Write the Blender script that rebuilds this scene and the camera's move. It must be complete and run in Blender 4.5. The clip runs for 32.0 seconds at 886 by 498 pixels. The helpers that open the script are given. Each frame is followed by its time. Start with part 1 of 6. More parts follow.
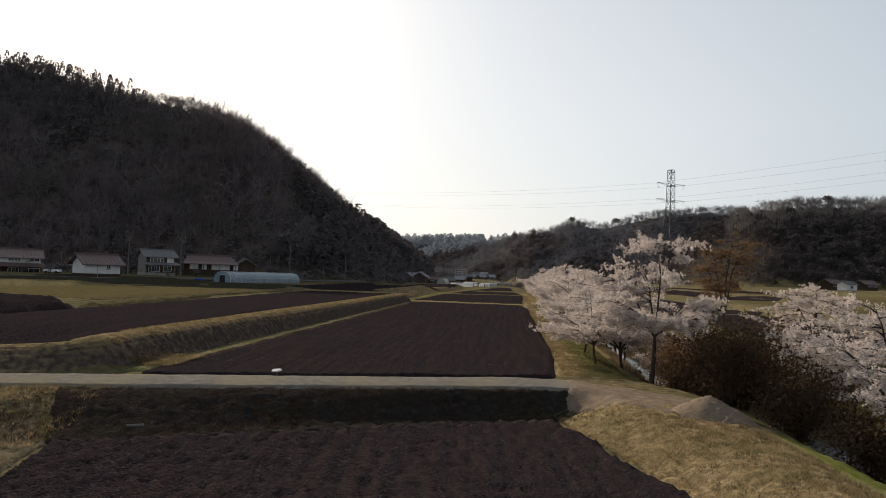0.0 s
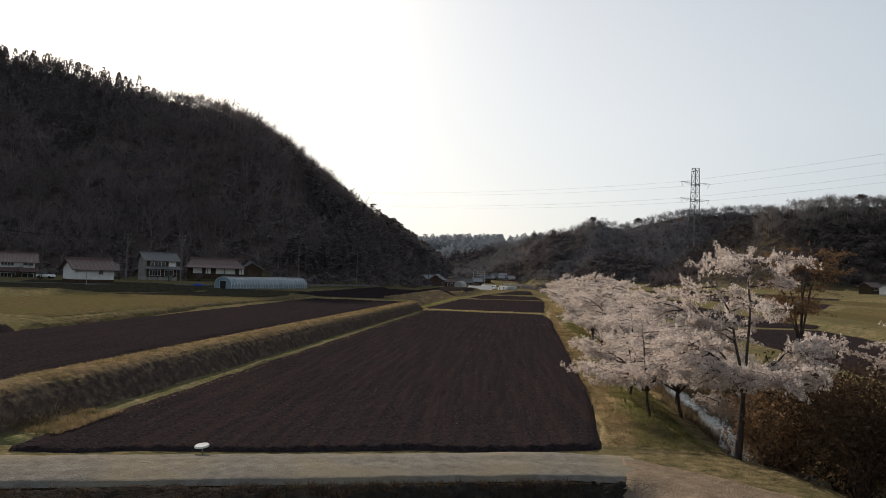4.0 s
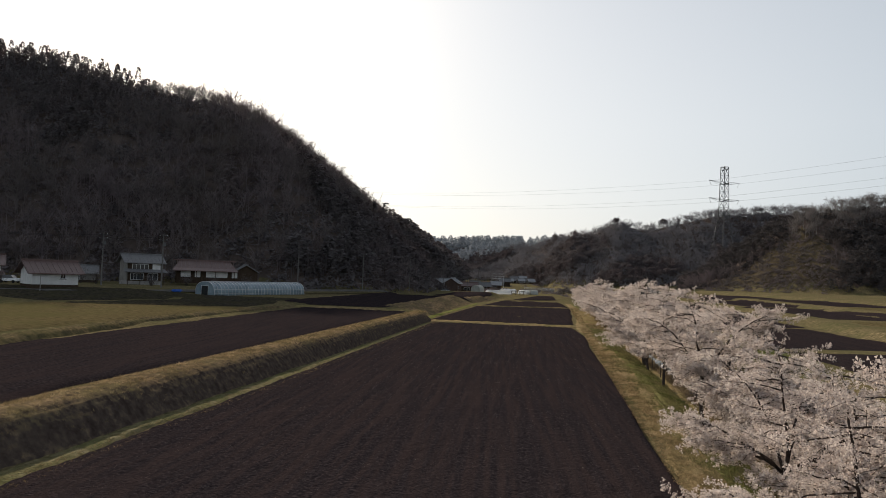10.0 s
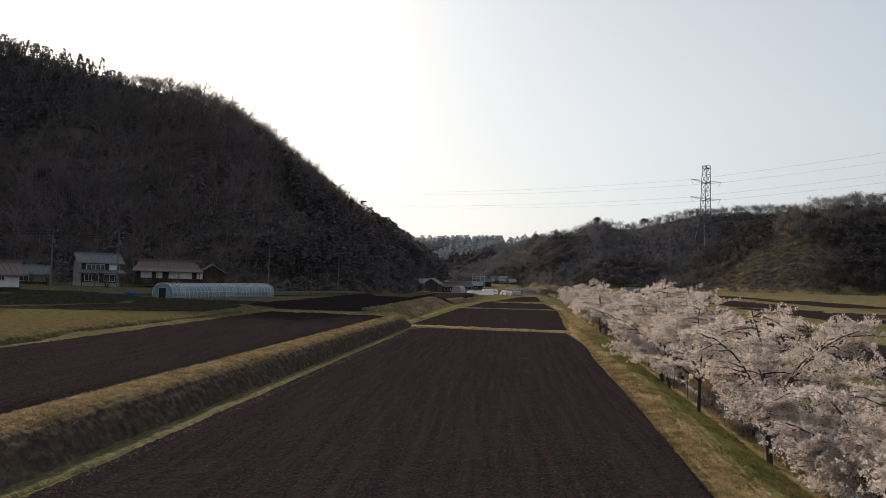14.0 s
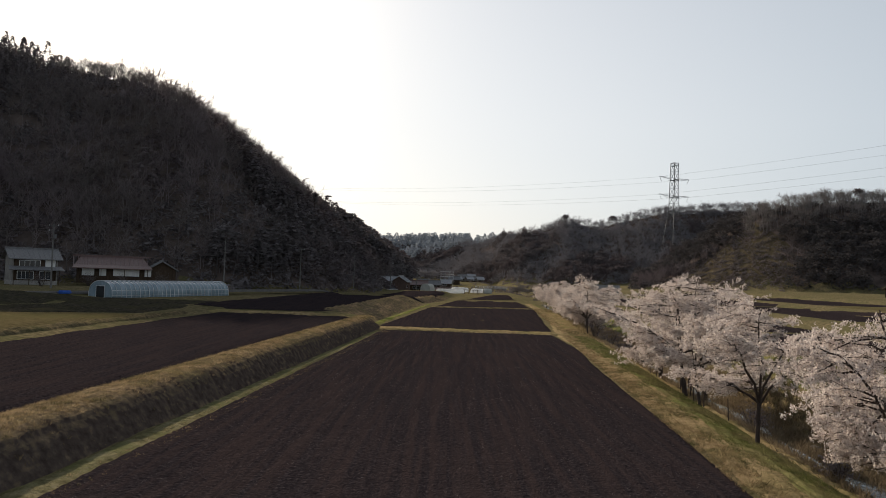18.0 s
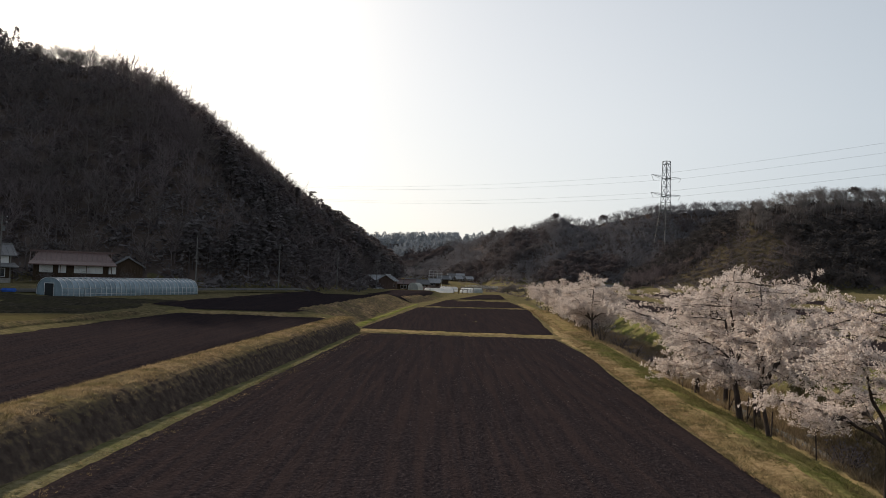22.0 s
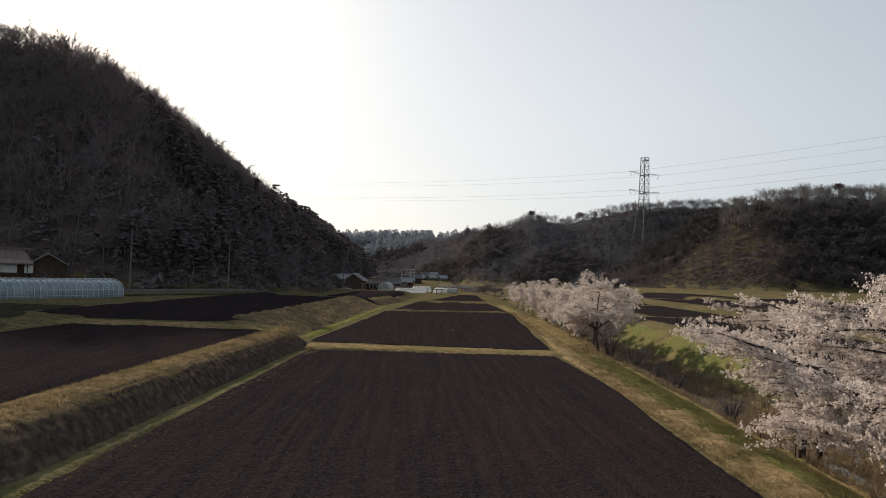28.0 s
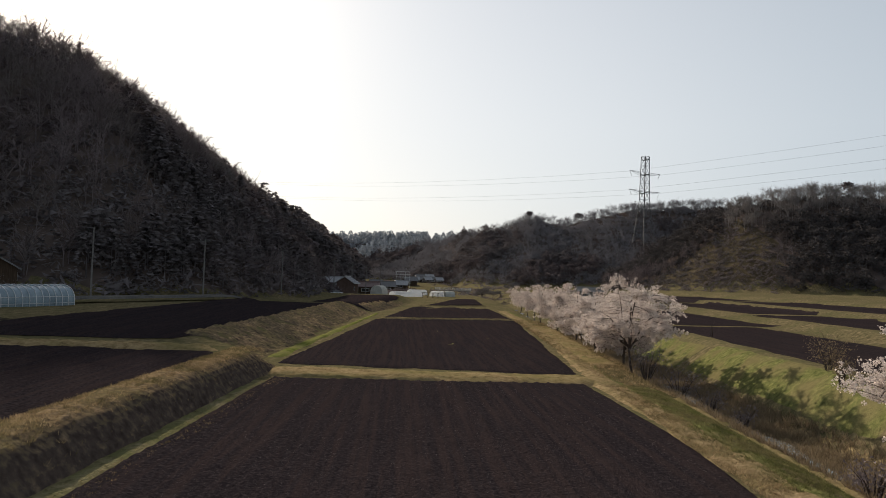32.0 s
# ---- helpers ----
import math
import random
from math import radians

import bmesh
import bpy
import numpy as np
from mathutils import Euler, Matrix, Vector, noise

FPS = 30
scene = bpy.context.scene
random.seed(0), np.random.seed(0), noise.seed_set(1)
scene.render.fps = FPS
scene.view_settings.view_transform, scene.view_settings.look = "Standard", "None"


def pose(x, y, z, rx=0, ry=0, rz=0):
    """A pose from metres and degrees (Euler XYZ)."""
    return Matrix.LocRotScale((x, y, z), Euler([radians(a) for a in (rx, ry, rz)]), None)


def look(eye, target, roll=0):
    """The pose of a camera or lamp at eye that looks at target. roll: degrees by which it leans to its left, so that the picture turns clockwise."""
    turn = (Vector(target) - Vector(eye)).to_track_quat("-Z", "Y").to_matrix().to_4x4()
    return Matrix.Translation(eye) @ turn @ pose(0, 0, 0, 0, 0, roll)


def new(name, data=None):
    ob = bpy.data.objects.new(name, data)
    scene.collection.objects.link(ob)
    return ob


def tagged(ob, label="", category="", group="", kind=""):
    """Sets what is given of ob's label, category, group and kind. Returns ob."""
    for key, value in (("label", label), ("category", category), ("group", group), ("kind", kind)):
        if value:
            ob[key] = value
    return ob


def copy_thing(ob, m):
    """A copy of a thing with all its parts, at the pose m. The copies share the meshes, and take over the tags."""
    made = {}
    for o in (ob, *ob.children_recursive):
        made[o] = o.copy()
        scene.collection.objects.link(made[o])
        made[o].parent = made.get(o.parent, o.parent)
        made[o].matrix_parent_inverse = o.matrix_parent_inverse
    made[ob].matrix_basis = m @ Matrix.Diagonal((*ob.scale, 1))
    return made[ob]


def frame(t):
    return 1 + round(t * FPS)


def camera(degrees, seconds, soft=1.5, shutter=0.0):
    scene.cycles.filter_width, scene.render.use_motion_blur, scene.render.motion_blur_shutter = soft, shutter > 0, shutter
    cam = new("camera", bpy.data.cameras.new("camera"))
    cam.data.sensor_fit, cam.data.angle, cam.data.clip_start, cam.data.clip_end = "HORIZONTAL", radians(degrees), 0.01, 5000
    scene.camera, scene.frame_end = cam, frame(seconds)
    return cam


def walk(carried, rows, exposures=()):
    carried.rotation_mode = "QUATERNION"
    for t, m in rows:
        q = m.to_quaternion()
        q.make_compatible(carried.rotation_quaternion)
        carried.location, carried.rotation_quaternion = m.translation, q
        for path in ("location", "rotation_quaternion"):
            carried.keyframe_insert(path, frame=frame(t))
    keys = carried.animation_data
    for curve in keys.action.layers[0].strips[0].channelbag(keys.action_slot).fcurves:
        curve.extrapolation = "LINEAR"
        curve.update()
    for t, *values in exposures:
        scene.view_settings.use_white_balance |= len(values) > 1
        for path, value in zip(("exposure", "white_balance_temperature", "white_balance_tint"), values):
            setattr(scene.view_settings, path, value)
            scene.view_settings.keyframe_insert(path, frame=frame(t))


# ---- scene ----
cam = camera(62.8, 32.0, 0.85)
PATH = [
    (0, (0.301, 2.772, 5.697), (0.253, 4.77, 5.769), 2.0),
    (0.5, (0.295, 3.757, 5.751), (0.246, 5.755, 5.821), 1.9),
    (1, (0.3, 5.161, 5.785), (0.249, 7.159, 5.856), 1.9),
    (1.5, (0.376, 6.709, 5.91), (0.321, 8.707, 5.981), 1.7),
    (2, (0.435, 8.419, 5.985), (0.375, 10.416, 6.056), 1.7),
    (2.5, (0.481, 10.446, 6.114), (0.389, 12.443, 6.185), 1.7),
    (4.5, (0.816, 15.918, 7.137), (0.716, 17.914, 7.206), 2.0),
    (5, (0.869, 17.497, 7.189), (0.768, 19.493, 7.257), 2.0),
    (5.5, (0.919, 19.102, 7.201), (0.779, 21.096, 7.27), 2.1),
    (6, (0.884, 20.394, 7.289), (0.747, 22.388, 7.357), 2.1),
    (6.5, (1.031, 21.132, 7.24), (0.889, 23.126, 7.31), 2.1),
    (7, (1.117, 23.709, 7.233), (0.973, 25.702, 7.305), 2.1),
    (7.1, (1.65, 26.45, 7.295), (1.47, 28.44, 7.366), 2.1),
    (7.5, (1.606, 27.677, 7.323), (1.425, 29.667, 7.394), 2.1),
    (8, (1.519, 29.203, 7.355), (1.338, 31.194, 7.426), 2.1),
    (8.5, (1.376, 30.657, 7.41), (1.196, 32.647, 7.483), 2.1),
    (9, (1.26, 32.173, 7.442), (1.081, 34.164, 7.514), 2.1),
    (9.5, (1.166, 33.701, 7.444), (0.993, 35.692, 7.517), 2.1),
    (10, (0.992, 35.178, 7.486), (0.839, 37.171, 7.56), 2.1),
    (10.5, (0.804, 36.652, 7.489), (0.652, 38.644, 7.563), 2.1),
    (11, (0.655, 38.136, 7.485), (0.503, 40.129, 7.56), 2.1),
    (11.5, (0.537, 39.563, 7.494), (0.389, 41.556, 7.569), 2.1),
    (12, (0.456, 40.951, 7.514), (0.313, 42.945, 7.59), 2.1),
    (12.5, (0.311, 42.168, 7.579), (0.17, 44.162, 7.653), 2.1),
    (13, (0.152, 43.348, 7.576), (0.016, 45.342, 7.651), 2.1),
    (13.5, (-0.047, 44.631, 7.563), (-0.181, 46.625, 7.638), 2.1),
    (14, (-0.164, 46.002, 7.573), (-0.259, 47.998, 7.649), 2.0),
    (14.5, (-0.347, 47.291, 7.595), (-0.436, 49.288, 7.671), 2.0),
    (15, (-0.347, 48.657, 7.554), (-0.43, 50.654, 7.63), 1.9),
    (15.5, (-0.578, 50.02, 7.525), (-0.617, 52.018, 7.601), 1.9),
    (17.5, (-1.301, 55.686, 7.307), (-1.309, 57.685, 7.382), 1.9),
    (18, (-1.465, 57.033, 7.212), (-1.467, 59.032, 7.287), 1.9),
    (18.5, (-1.587, 58.396, 7.117), (-1.582, 60.395, 7.191), 2.0),
    (19, (-1.696, 59.708, 7.021), (-1.672, 61.707, 7.096), 1.9),
    (19.5, (-1.742, 61.006, 6.993), (-1.717, 63.004, 7.067), 2.0),
    (20, (-1.741, 62.256, 6.918), (-1.718, 64.254, 6.992), 1.9),
    (20.5, (-1.574, 63.863, 6.798), (-1.553, 65.861, 6.873), 2.0),
    (21, (-1.483, 65.328, 6.731), (-1.463, 67.326, 6.806), 2.0),
    (21.5, (-1.563, 66.478, 6.72), (-1.542, 68.476, 6.796), 2.0),
    (22, (-1.525, 67.982, 6.769), (-1.495, 69.98, 6.845), 2.0),
    (22.5, (-1.527, 69.382, 6.831), (-1.497, 71.38, 6.906), 2.0),
    (23, (-1.495, 70.849, 6.884), (-1.442, 72.847, 6.96), 2.0),
    (23.5, (-1.426, 72.422, 6.952), (-1.372, 74.42, 7.028), 2.0),
    (24, (-1.409, 73.917, 6.983), (-1.354, 75.915, 7.059), 2.1),
    (24.5, (-1.376, 75.383, 6.967), (-1.322, 77.381, 7.043), 2.0),
    (25, (-1.3, 76.924, 6.916), (-1.248, 78.922, 6.991), 2.0),
    (25.5, (-1.218, 78.505, 6.872), (-1.14, 80.502, 6.947), 2.0),
    (27.5, (-0.862, 84.448, 6.867), (-0.759, 86.444, 6.943), 2.0),
    (28, (-0.865, 86.126, 6.887), (-0.762, 88.122, 6.962), 2.0),
    (28.5, (-0.874, 87.821, 6.886), (-0.766, 89.816, 6.962), 2.1),
    (29, (-0.877, 89.552, 6.928), (-0.768, 91.548, 7.004), 2.0),
    (29.5, (-0.818, 91.233, 7.008), (-0.709, 93.228, 7.084), 2.1),
    (30, (-0.726, 92.928, 7.08), (-0.617, 94.924, 7.156), 2.0),
    (30.5, (-0.653, 94.544, 7.076), (-0.538, 96.539, 7.154), 1.8),
    (31, (-0.579, 96.227, 7.087), (-0.465, 98.222, 7.166), 1.8),
    (31.5, (-0.535, 97.999, 7.153), (-0.421, 99.995, 7.233), 1.9),
    (32, (-0.466, 99.66, 7.241), (-0.351, 101.655, 7.321), 1.9),
]
walk(cam, [(t, look(eye, target, roll)) for t, eye, target, roll in PATH])

# ---- light ----
SUN_AZ, SUN_EL = -26.0, 21.2
world = bpy.data.worlds.new("sky")
scene.world = world
world.use_nodes = True
wn = world.node_tree
sky = wn.nodes.new("ShaderNodeTexSky")
sky.sky_type = "NISHITA"
sky.sun_disc = False
sky.sun_elevation = radians(SUN_EL)
sky.sun_rotation = radians(SUN_AZ)
sky.air_density, sky.dust_density, sky.ozone_density = 1.0, 2.2, 2.0
veil = wn.nodes.new("ShaderNodeMix")
veil.data_type = "RGBA"
haze_co = wn.nodes.new("ShaderNodeTexCoord")
haze_z = wn.nodes.new("ShaderNodeSeparateXYZ")
haze = wn.nodes.new("ShaderNodeMapRange")
haze.inputs[1].default_value, haze.inputs[2].default_value = 0.2, 0.75
haze.inputs[3].default_value, haze.inputs[4].default_value = 0.74, 0.3
wn.links.new(haze_co.outputs["Generated"], haze_z.inputs[0])
wn.links.new(haze_z.outputs[2], haze.inputs[0])
wn.links.new(haze.outputs[0], veil.inputs[0])
glow_dot = wn.nodes.new("ShaderNodeVectorMath")
glow_dot.operation = "DOT_PRODUCT"
glow_dot.inputs[1].default_value = (math.sin(radians(SUN_AZ)) * math.cos(radians(SUN_EL)), math.cos(radians(SUN_AZ)) * math.cos(radians(SUN_EL)), math.sin(radians(SUN_EL)))
wn.links.new(haze_co.outputs["Generated"], glow_dot.inputs[0])
glow = wn.nodes.new("ShaderNodeMapRange")
glow.interpolation_type = "SMOOTHSTEP"
glow.inputs[1].default_value, glow.inputs[2].default_value = 0.4, 0.95
wn.links.new(glow_dot.outputs["Value"], glow.inputs[0])
haze_tint = wn.nodes.new("ShaderNodeMix")
haze_tint.data_type = "RGBA"
haze_tint.inputs[6].default_value, haze_tint.inputs[7].default_value = (7.6, 8.3, 8.9, 1), (10.8, 11.0, 11.1, 1)
wn.links.new(glow.outputs[0], haze_tint.inputs[0])
wn.links.new(haze_tint.outputs[2], veil.inputs[7])
wn.links.new(sky.outputs[0], veil.inputs[6])
wn.links.new(veil.outputs[2], wn.nodes["Background"].inputs[0])
wn.nodes["Background"].inputs[1].default_value = 0.0605
sun = new("sun", bpy.data.lights.new("sun", "SUN"))
sun.data.energy, sun.data.angle, sun.data.color = 4.7, radians(0.6), (1.0, 0.88, 0.73)
sun.matrix_world = look((0, 0, 60), (60 * -math.sin(radians(SUN_AZ)), 60 * -math.cos(radians(SUN_AZ)), 60 - 60 * math.tan(radians(SUN_EL))))
scene.view_settings.exposure = 0.5


# ---- materials ----
def surface(name, stops, scale=1.0, detail=6.0, rough=0.9, bump=0.3, bump_scale=None, coarse=None, stretch=(1, 1, 1), metallic=0.0, spec=0.0, translucent=0.0, rand=0.0, turn=0.0, even=False):
    """A procedural surface: a noise ramp of the colours in stops, a coarse second tint, fine relief."""
    m = bpy.data.materials.new(name)
    m.use_nodes = True
    n, l = m.node_tree.nodes, m.node_tree.links
    b = n["Principled BSDF"]
    b.inputs["Roughness"].default_value = rough
    b.inputs["Metallic"].default_value = metallic
    b.inputs["Specular IOR Level"].default_value = spec
    co = n.new("ShaderNodeTexCoord")
    mp = n.new("ShaderNodeMapping")
    mp.inputs["Scale"].default_value = stretch
    mp.inputs["Rotation"].default_value = (0, 0, turn)
    l.new(co.outputs["Object"], mp.inputs[0])
    nz = n.new("ShaderNodeTexNoise")
    nz.inputs["Scale"].default_value = scale
    nz.inputs["Detail"].default_value = detail
    nz.inputs["Roughness"].default_value = 0.65
    l.new(co.outputs["Object"] if even else mp.outputs[0], nz.inputs["Vector"])
    ramp = n.new("ShaderNodeValToRGB")
    while len(ramp.color_ramp.elements) < len(stops):
        ramp.color_ramp.elements.new(0.5)
    for e, (p, c) in zip(ramp.color_ramp.elements, stops):
        e.position, e.color = p, (*c, 1)
    l.new(nz.outputs[0], ramp.inputs[0])
    col = ramp.outputs[0]
    if coarse:
        cs, cc, amount = coarse
        n2 = n.new("ShaderNodeTexNoise")
        n2.inputs["Scale"].default_value = cs
        n2.inputs["Detail"].default_value = 4
        l.new(mp.outputs[0], n2.inputs["Vector"])
        r2 = n.new("ShaderNodeMapRange")
        r2.inputs[1].default_value, r2.inputs[2].default_value = 0.42, 0.62
        r2.inputs[4].default_value = amount
        l.new(n2.outputs[0], r2.inputs[0])
        mix = n.new("ShaderNodeMix")
        mix.data_type = "RGBA"
        mix.inputs[7].default_value = (*cc, 1)
        l.new(r2.outputs[0], mix.inputs[0])
        l.new(col, mix.inputs[6])
        col = mix.outputs[2]
    if rand:
        oi = n.new("ShaderNodeNewGeometry")
        r3 = n.new("ShaderNodeMapRange")
        r3.inputs[3].default_value, r3.inputs[4].default_value = 1 - rand, 1 + rand
        l.new(oi.outputs["Random Per Island"], r3.inputs[0])
        mx = n.new("ShaderNodeMix")
        mx.data_type, mx.blend_type = "RGBA", "MULTIPLY"
        mx.inputs[0].default_value = 1
        l.new(col, mx.inputs[6])
        l.new(r3.outputs[0], mx.inputs[7])
        col = mx.outputs[2]
    l.new(col, b.inputs["Base Color"])
    if bump:
        nb = n.new("ShaderNodeTexNoise")
        nb.inputs["Scale"].default_value = bump_scale or scale * 4
        nb.inputs["Detail"].default_value = 8
        l.new(co.outputs["Object"], nb.inputs["Vector"])
        bp = n.new("ShaderNodeBump")
        bp.inputs["Strength"].default_value = bump
        bp.inputs["Distance"].default_value = 0.1
        l.new(nb.outputs[0], bp.inputs["Height"])
        l.new(bp.outputs[0], b.inputs["Normal"])
    if translucent:
        tr = n.new("ShaderNodeBsdfTranslucent")
        ms = n.new("ShaderNodeMixShader")
        ms.inputs[0].default_value = translucent
        l.new(col, tr.inputs[0])
        l.new(b.outputs[0], ms.inputs[1])
        l.new(tr.outputs[0], ms.inputs[2])
        l.new(ms.outputs[0], n["Material Output"].inputs[0])
    return m


M_GRASS = surface("grass_ground", [(0.3, (0.05, 0.043, 0.023)), (0.5, (0.12, 0.099, 0.053)), (0.7, (0.22, 0.168, 0.1))], 1.6, coarse=(0.14, (0.08, 0.078, 0.036), 0.6), bump=0.9, bump_scale=9)
M_BANK = surface("bank_grass", [(0.3, (0.04, 0.033, 0.023)), (0.5, (0.105, 0.082, 0.047)), (0.72, (0.22, 0.16, 0.092))], 1.8, coarse=(0.25, (0.07, 0.07, 0.028), 0.45), bump=1.0, bump_scale=7)
M_SOIL = surface("ploughed_soil", [(0.28, (0.0098, 0.008, 0.009)), (0.5, (0.0205, 0.0169, 0.0187)), (0.74, (0.051, 0.0415, 0.0435))], 6.5, detail=14, bump=1.0, bump_scale=12, even=True, coarse=(3.2, (0.0355, 0.0252, 0.0242), 0.6), stretch=(1, 0.025, 1), turn=0.0714)
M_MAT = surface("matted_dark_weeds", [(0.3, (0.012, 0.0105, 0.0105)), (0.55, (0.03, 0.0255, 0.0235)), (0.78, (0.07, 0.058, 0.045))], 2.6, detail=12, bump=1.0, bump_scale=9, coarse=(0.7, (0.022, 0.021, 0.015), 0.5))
# dark ground colour with the left hill's shadow put into it
M_DIMMED = surface("dimmed_ground_cover", [(0.3, (0.018, 0.016, 0.013)), (0.55, (0.042, 0.037, 0.028)), (0.78, (0.095, 0.08, 0.058))], 1.8, detail=12, bump=1.0, bump_scale=6, coarse=(0.35, (0.05, 0.047, 0.024), 0.5))
M_CLOD = surface("soil_clod", [(0.3, (0.045, 0.038, 0.036)), (0.7, (0.25, 0.215, 0.195))], 6, rand=0.7)
M_FACE = surface("bare_bank_face", [(0.3, (0.022, 0.018, 0.016)), (0.52, (0.058, 0.049, 0.044)), (0.75, (0.14, 0.112, 0.085))], 2.0, detail=10, bump=1.0, bump_scale=6, coarse=(0.6, (0.07, 0.064, 0.034), 0.5))
M_HAY = surface("short_grass", [(0.3, (0.06, 0.047, 0.024)), (0.6, (0.112, 0.089, 0.045)), (0.8, (0.16, 0.125, 0.066))], 1.6, detail=9, bump=1.0, bump_scale=10, coarse=(0.12, (0.088, 0.079, 0.034), 0.6))
M_STRAW = surface("straw_grass", [(0.3, (0.11, 0.08, 0.04)), (0.5, (0.225, 0.165, 0.086)), (0.72, (0.34, 0.255, 0.14))], 2.0, bump=0.9, bump_scale=10, coarse=(0.25, (0.13, 0.12, 0.045), 0.55))
M_LIME = surface("fresh_grass", [(0.3, (0.075, 0.085, 0.02)), (0.7, (0.16, 0.165, 0.045))], 2.0, bump=0.8, bump_scale=10, coarse=(0.3, (0.2, 0.18, 0.075), 0.6))
M_TRACK = surface("gravel_track", [(0.3, (0.11, 0.1, 0.087)), (0.55, (0.17, 0.155, 0.135)), (0.8, (0.235, 0.215, 0.19))], 2.5, detail=10, bump=0.6, bump_scale=18, coarse=(0.35, (0.2, 0.17, 0.12), 0.6))
M_ASPHALT = surface("asphalt", [(0.3, (0.07, 0.066, 0.063)), (0.7, (0.12, 0.113, 0.107))], 3, bump=0.3, coarse=(0.3, (0.14, 0.128, 0.11), 0.5))
M_SIDE = surface("patchy_dry_slope", [(0.3, (0.04, 0.037, 0.023)), (0.5, (0.1, 0.083, 0.057)), (0.72, (0.19, 0.155, 0.108))], 1.6, detail=10, bump=1.0, bump_scale=8, coarse=(0.5, (0.05, 0.052, 0.025), 0.5))
M_SAND = surface("dry_earth", [(0.3, (0.12, 0.09, 0.066)), (0.6, (0.205, 0.156, 0.115)), (0.8, (0.28, 0.218, 0.163))], 2.2, bump=0.8, bump_scale=12, coarse=(0.4, (0.15, 0.117, 0.085), 0.6))
M_BARK = surface("cherry_bark", [(0.3, (0.035, 0.027, 0.024)), (0.7, (0.1, 0.08, 0.07))], 6, stretch=(1, 1, 0.25), bump=0.8)
M_BLOSSOM = surface("cherry_blossom", [(0.3, (0.48, 0.41, 0.37)), (0.62, (0.7, 0.62, 0.57))], 1.5, bump=0, rough=0.8, translucent=0.4, rand=0.25, coarse=(0.5, (0.47, 0.385, 0.335), 0.4))
M_BUD = surface("young_leaf", [(0.3, (0.15, 0.092, 0.052)), (0.7, (0.27, 0.17, 0.098))], 2, bump=0, translucent=0.25, rand=0.35)
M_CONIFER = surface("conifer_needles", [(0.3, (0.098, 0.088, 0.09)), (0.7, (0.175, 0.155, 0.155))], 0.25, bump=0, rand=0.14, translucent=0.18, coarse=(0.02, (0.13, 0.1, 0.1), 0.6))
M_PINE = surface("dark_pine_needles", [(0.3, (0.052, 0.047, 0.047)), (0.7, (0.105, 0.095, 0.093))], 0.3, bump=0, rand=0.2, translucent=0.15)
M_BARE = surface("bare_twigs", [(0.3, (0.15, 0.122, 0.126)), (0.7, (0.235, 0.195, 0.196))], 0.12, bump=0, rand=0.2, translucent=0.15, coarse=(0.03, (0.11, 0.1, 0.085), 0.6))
# pale grey twigs; on the left crest they carry rim light as colour
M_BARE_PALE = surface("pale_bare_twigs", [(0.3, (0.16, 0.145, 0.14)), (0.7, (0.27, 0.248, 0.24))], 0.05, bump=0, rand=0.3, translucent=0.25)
# far woods: haze of the distance put into paler, cooler colours
M_BARE_FAR = surface("haze_tinted_twigs", [(0.3, (0.185, 0.176, 0.184)), (0.7, (0.265, 0.253, 0.264))], 0.08, bump=0, rand=0.16, translucent=0.18)
M_WOOD_FAR = surface("haze_tinted_wood", [(0.3, (0.29, 0.315, 0.345)), (0.7, (0.38, 0.405, 0.435))], 0.03, bump=0, rand=0.12, translucent=0.2)
M_BRUSH = surface("dry_brush", [(0.3, (0.03, 0.02, 0.013)), (0.7, (0.1, 0.065, 0.04))], 0.8, bump=0, rand=0.35, translucent=0.2)
M_REED = surface("dry_reed", [(0.3, (0.13, 0.095, 0.06)), (0.7, (0.26, 0.2, 0.128))], 0.6, bump=0, rand=0.3, translucent=0.25)
M_BLADE = surface("grass_blade", [(0.35, (0.07, 0.066, 0.03)), (0.5, (0.2, 0.144, 0.08)), (0.65, (0.36, 0.262, 0.155))], 0.9, bump=0, rand=0.5, translucent=0.35, coarse=(0.2, (0.12, 0.108, 0.046), 0.32))
M_BLADE_GREEN = surface("green_blade", [(0.35, (0.05, 0.058, 0.02)), (0.5, (0.1, 0.106, 0.036)), (0.68, (0.21, 0.185, 0.085))], 0.9, bump=0, rand=0.45, translucent=0.35, coarse=(0.3, (0.19, 0.145, 0.08), 0.5))
M_FOREST_FLOOR = surface("leaf_litter", [(0.3, (0.055, 0.043, 0.037)), (0.7, (0.12, 0.092, 0.08))], 0.2, bump=0.8, bump_scale=1.5)
M_SLOPE = surface("cut_slope_grass", [(0.3, (0.045, 0.036, 0.023)), (0.7, (0.105, 0.082, 0.05))], 0.12, bump=0.9, bump_scale=0.9)
M_PLASTER = surface("white_plaster", [(0.3, (0.5, 0.49, 0.47)), (0.7, (0.66, 0.65, 0.63))], 0.8, bump=0.1, rough=0.8)
M_PLASTER2 = surface("grey_plaster", [(0.3, (0.16, 0.15, 0.138)), (0.7, (0.25, 0.235, 0.215))], 0.8, bump=0.1)
M_CEDAR = surface("dark_cedar_boards", [(0.3, (0.03, 0.022, 0.016)), (0.7, (0.085, 0.06, 0.042))], 3, stretch=(3, 3, 0.2), bump=0.4)
M_CLAY = surface("brown_clay_wall", [(0.3, (0.075, 0.052, 0.044)), (0.7, (0.12, 0.084, 0.07))], 1.2, bump=0.2)
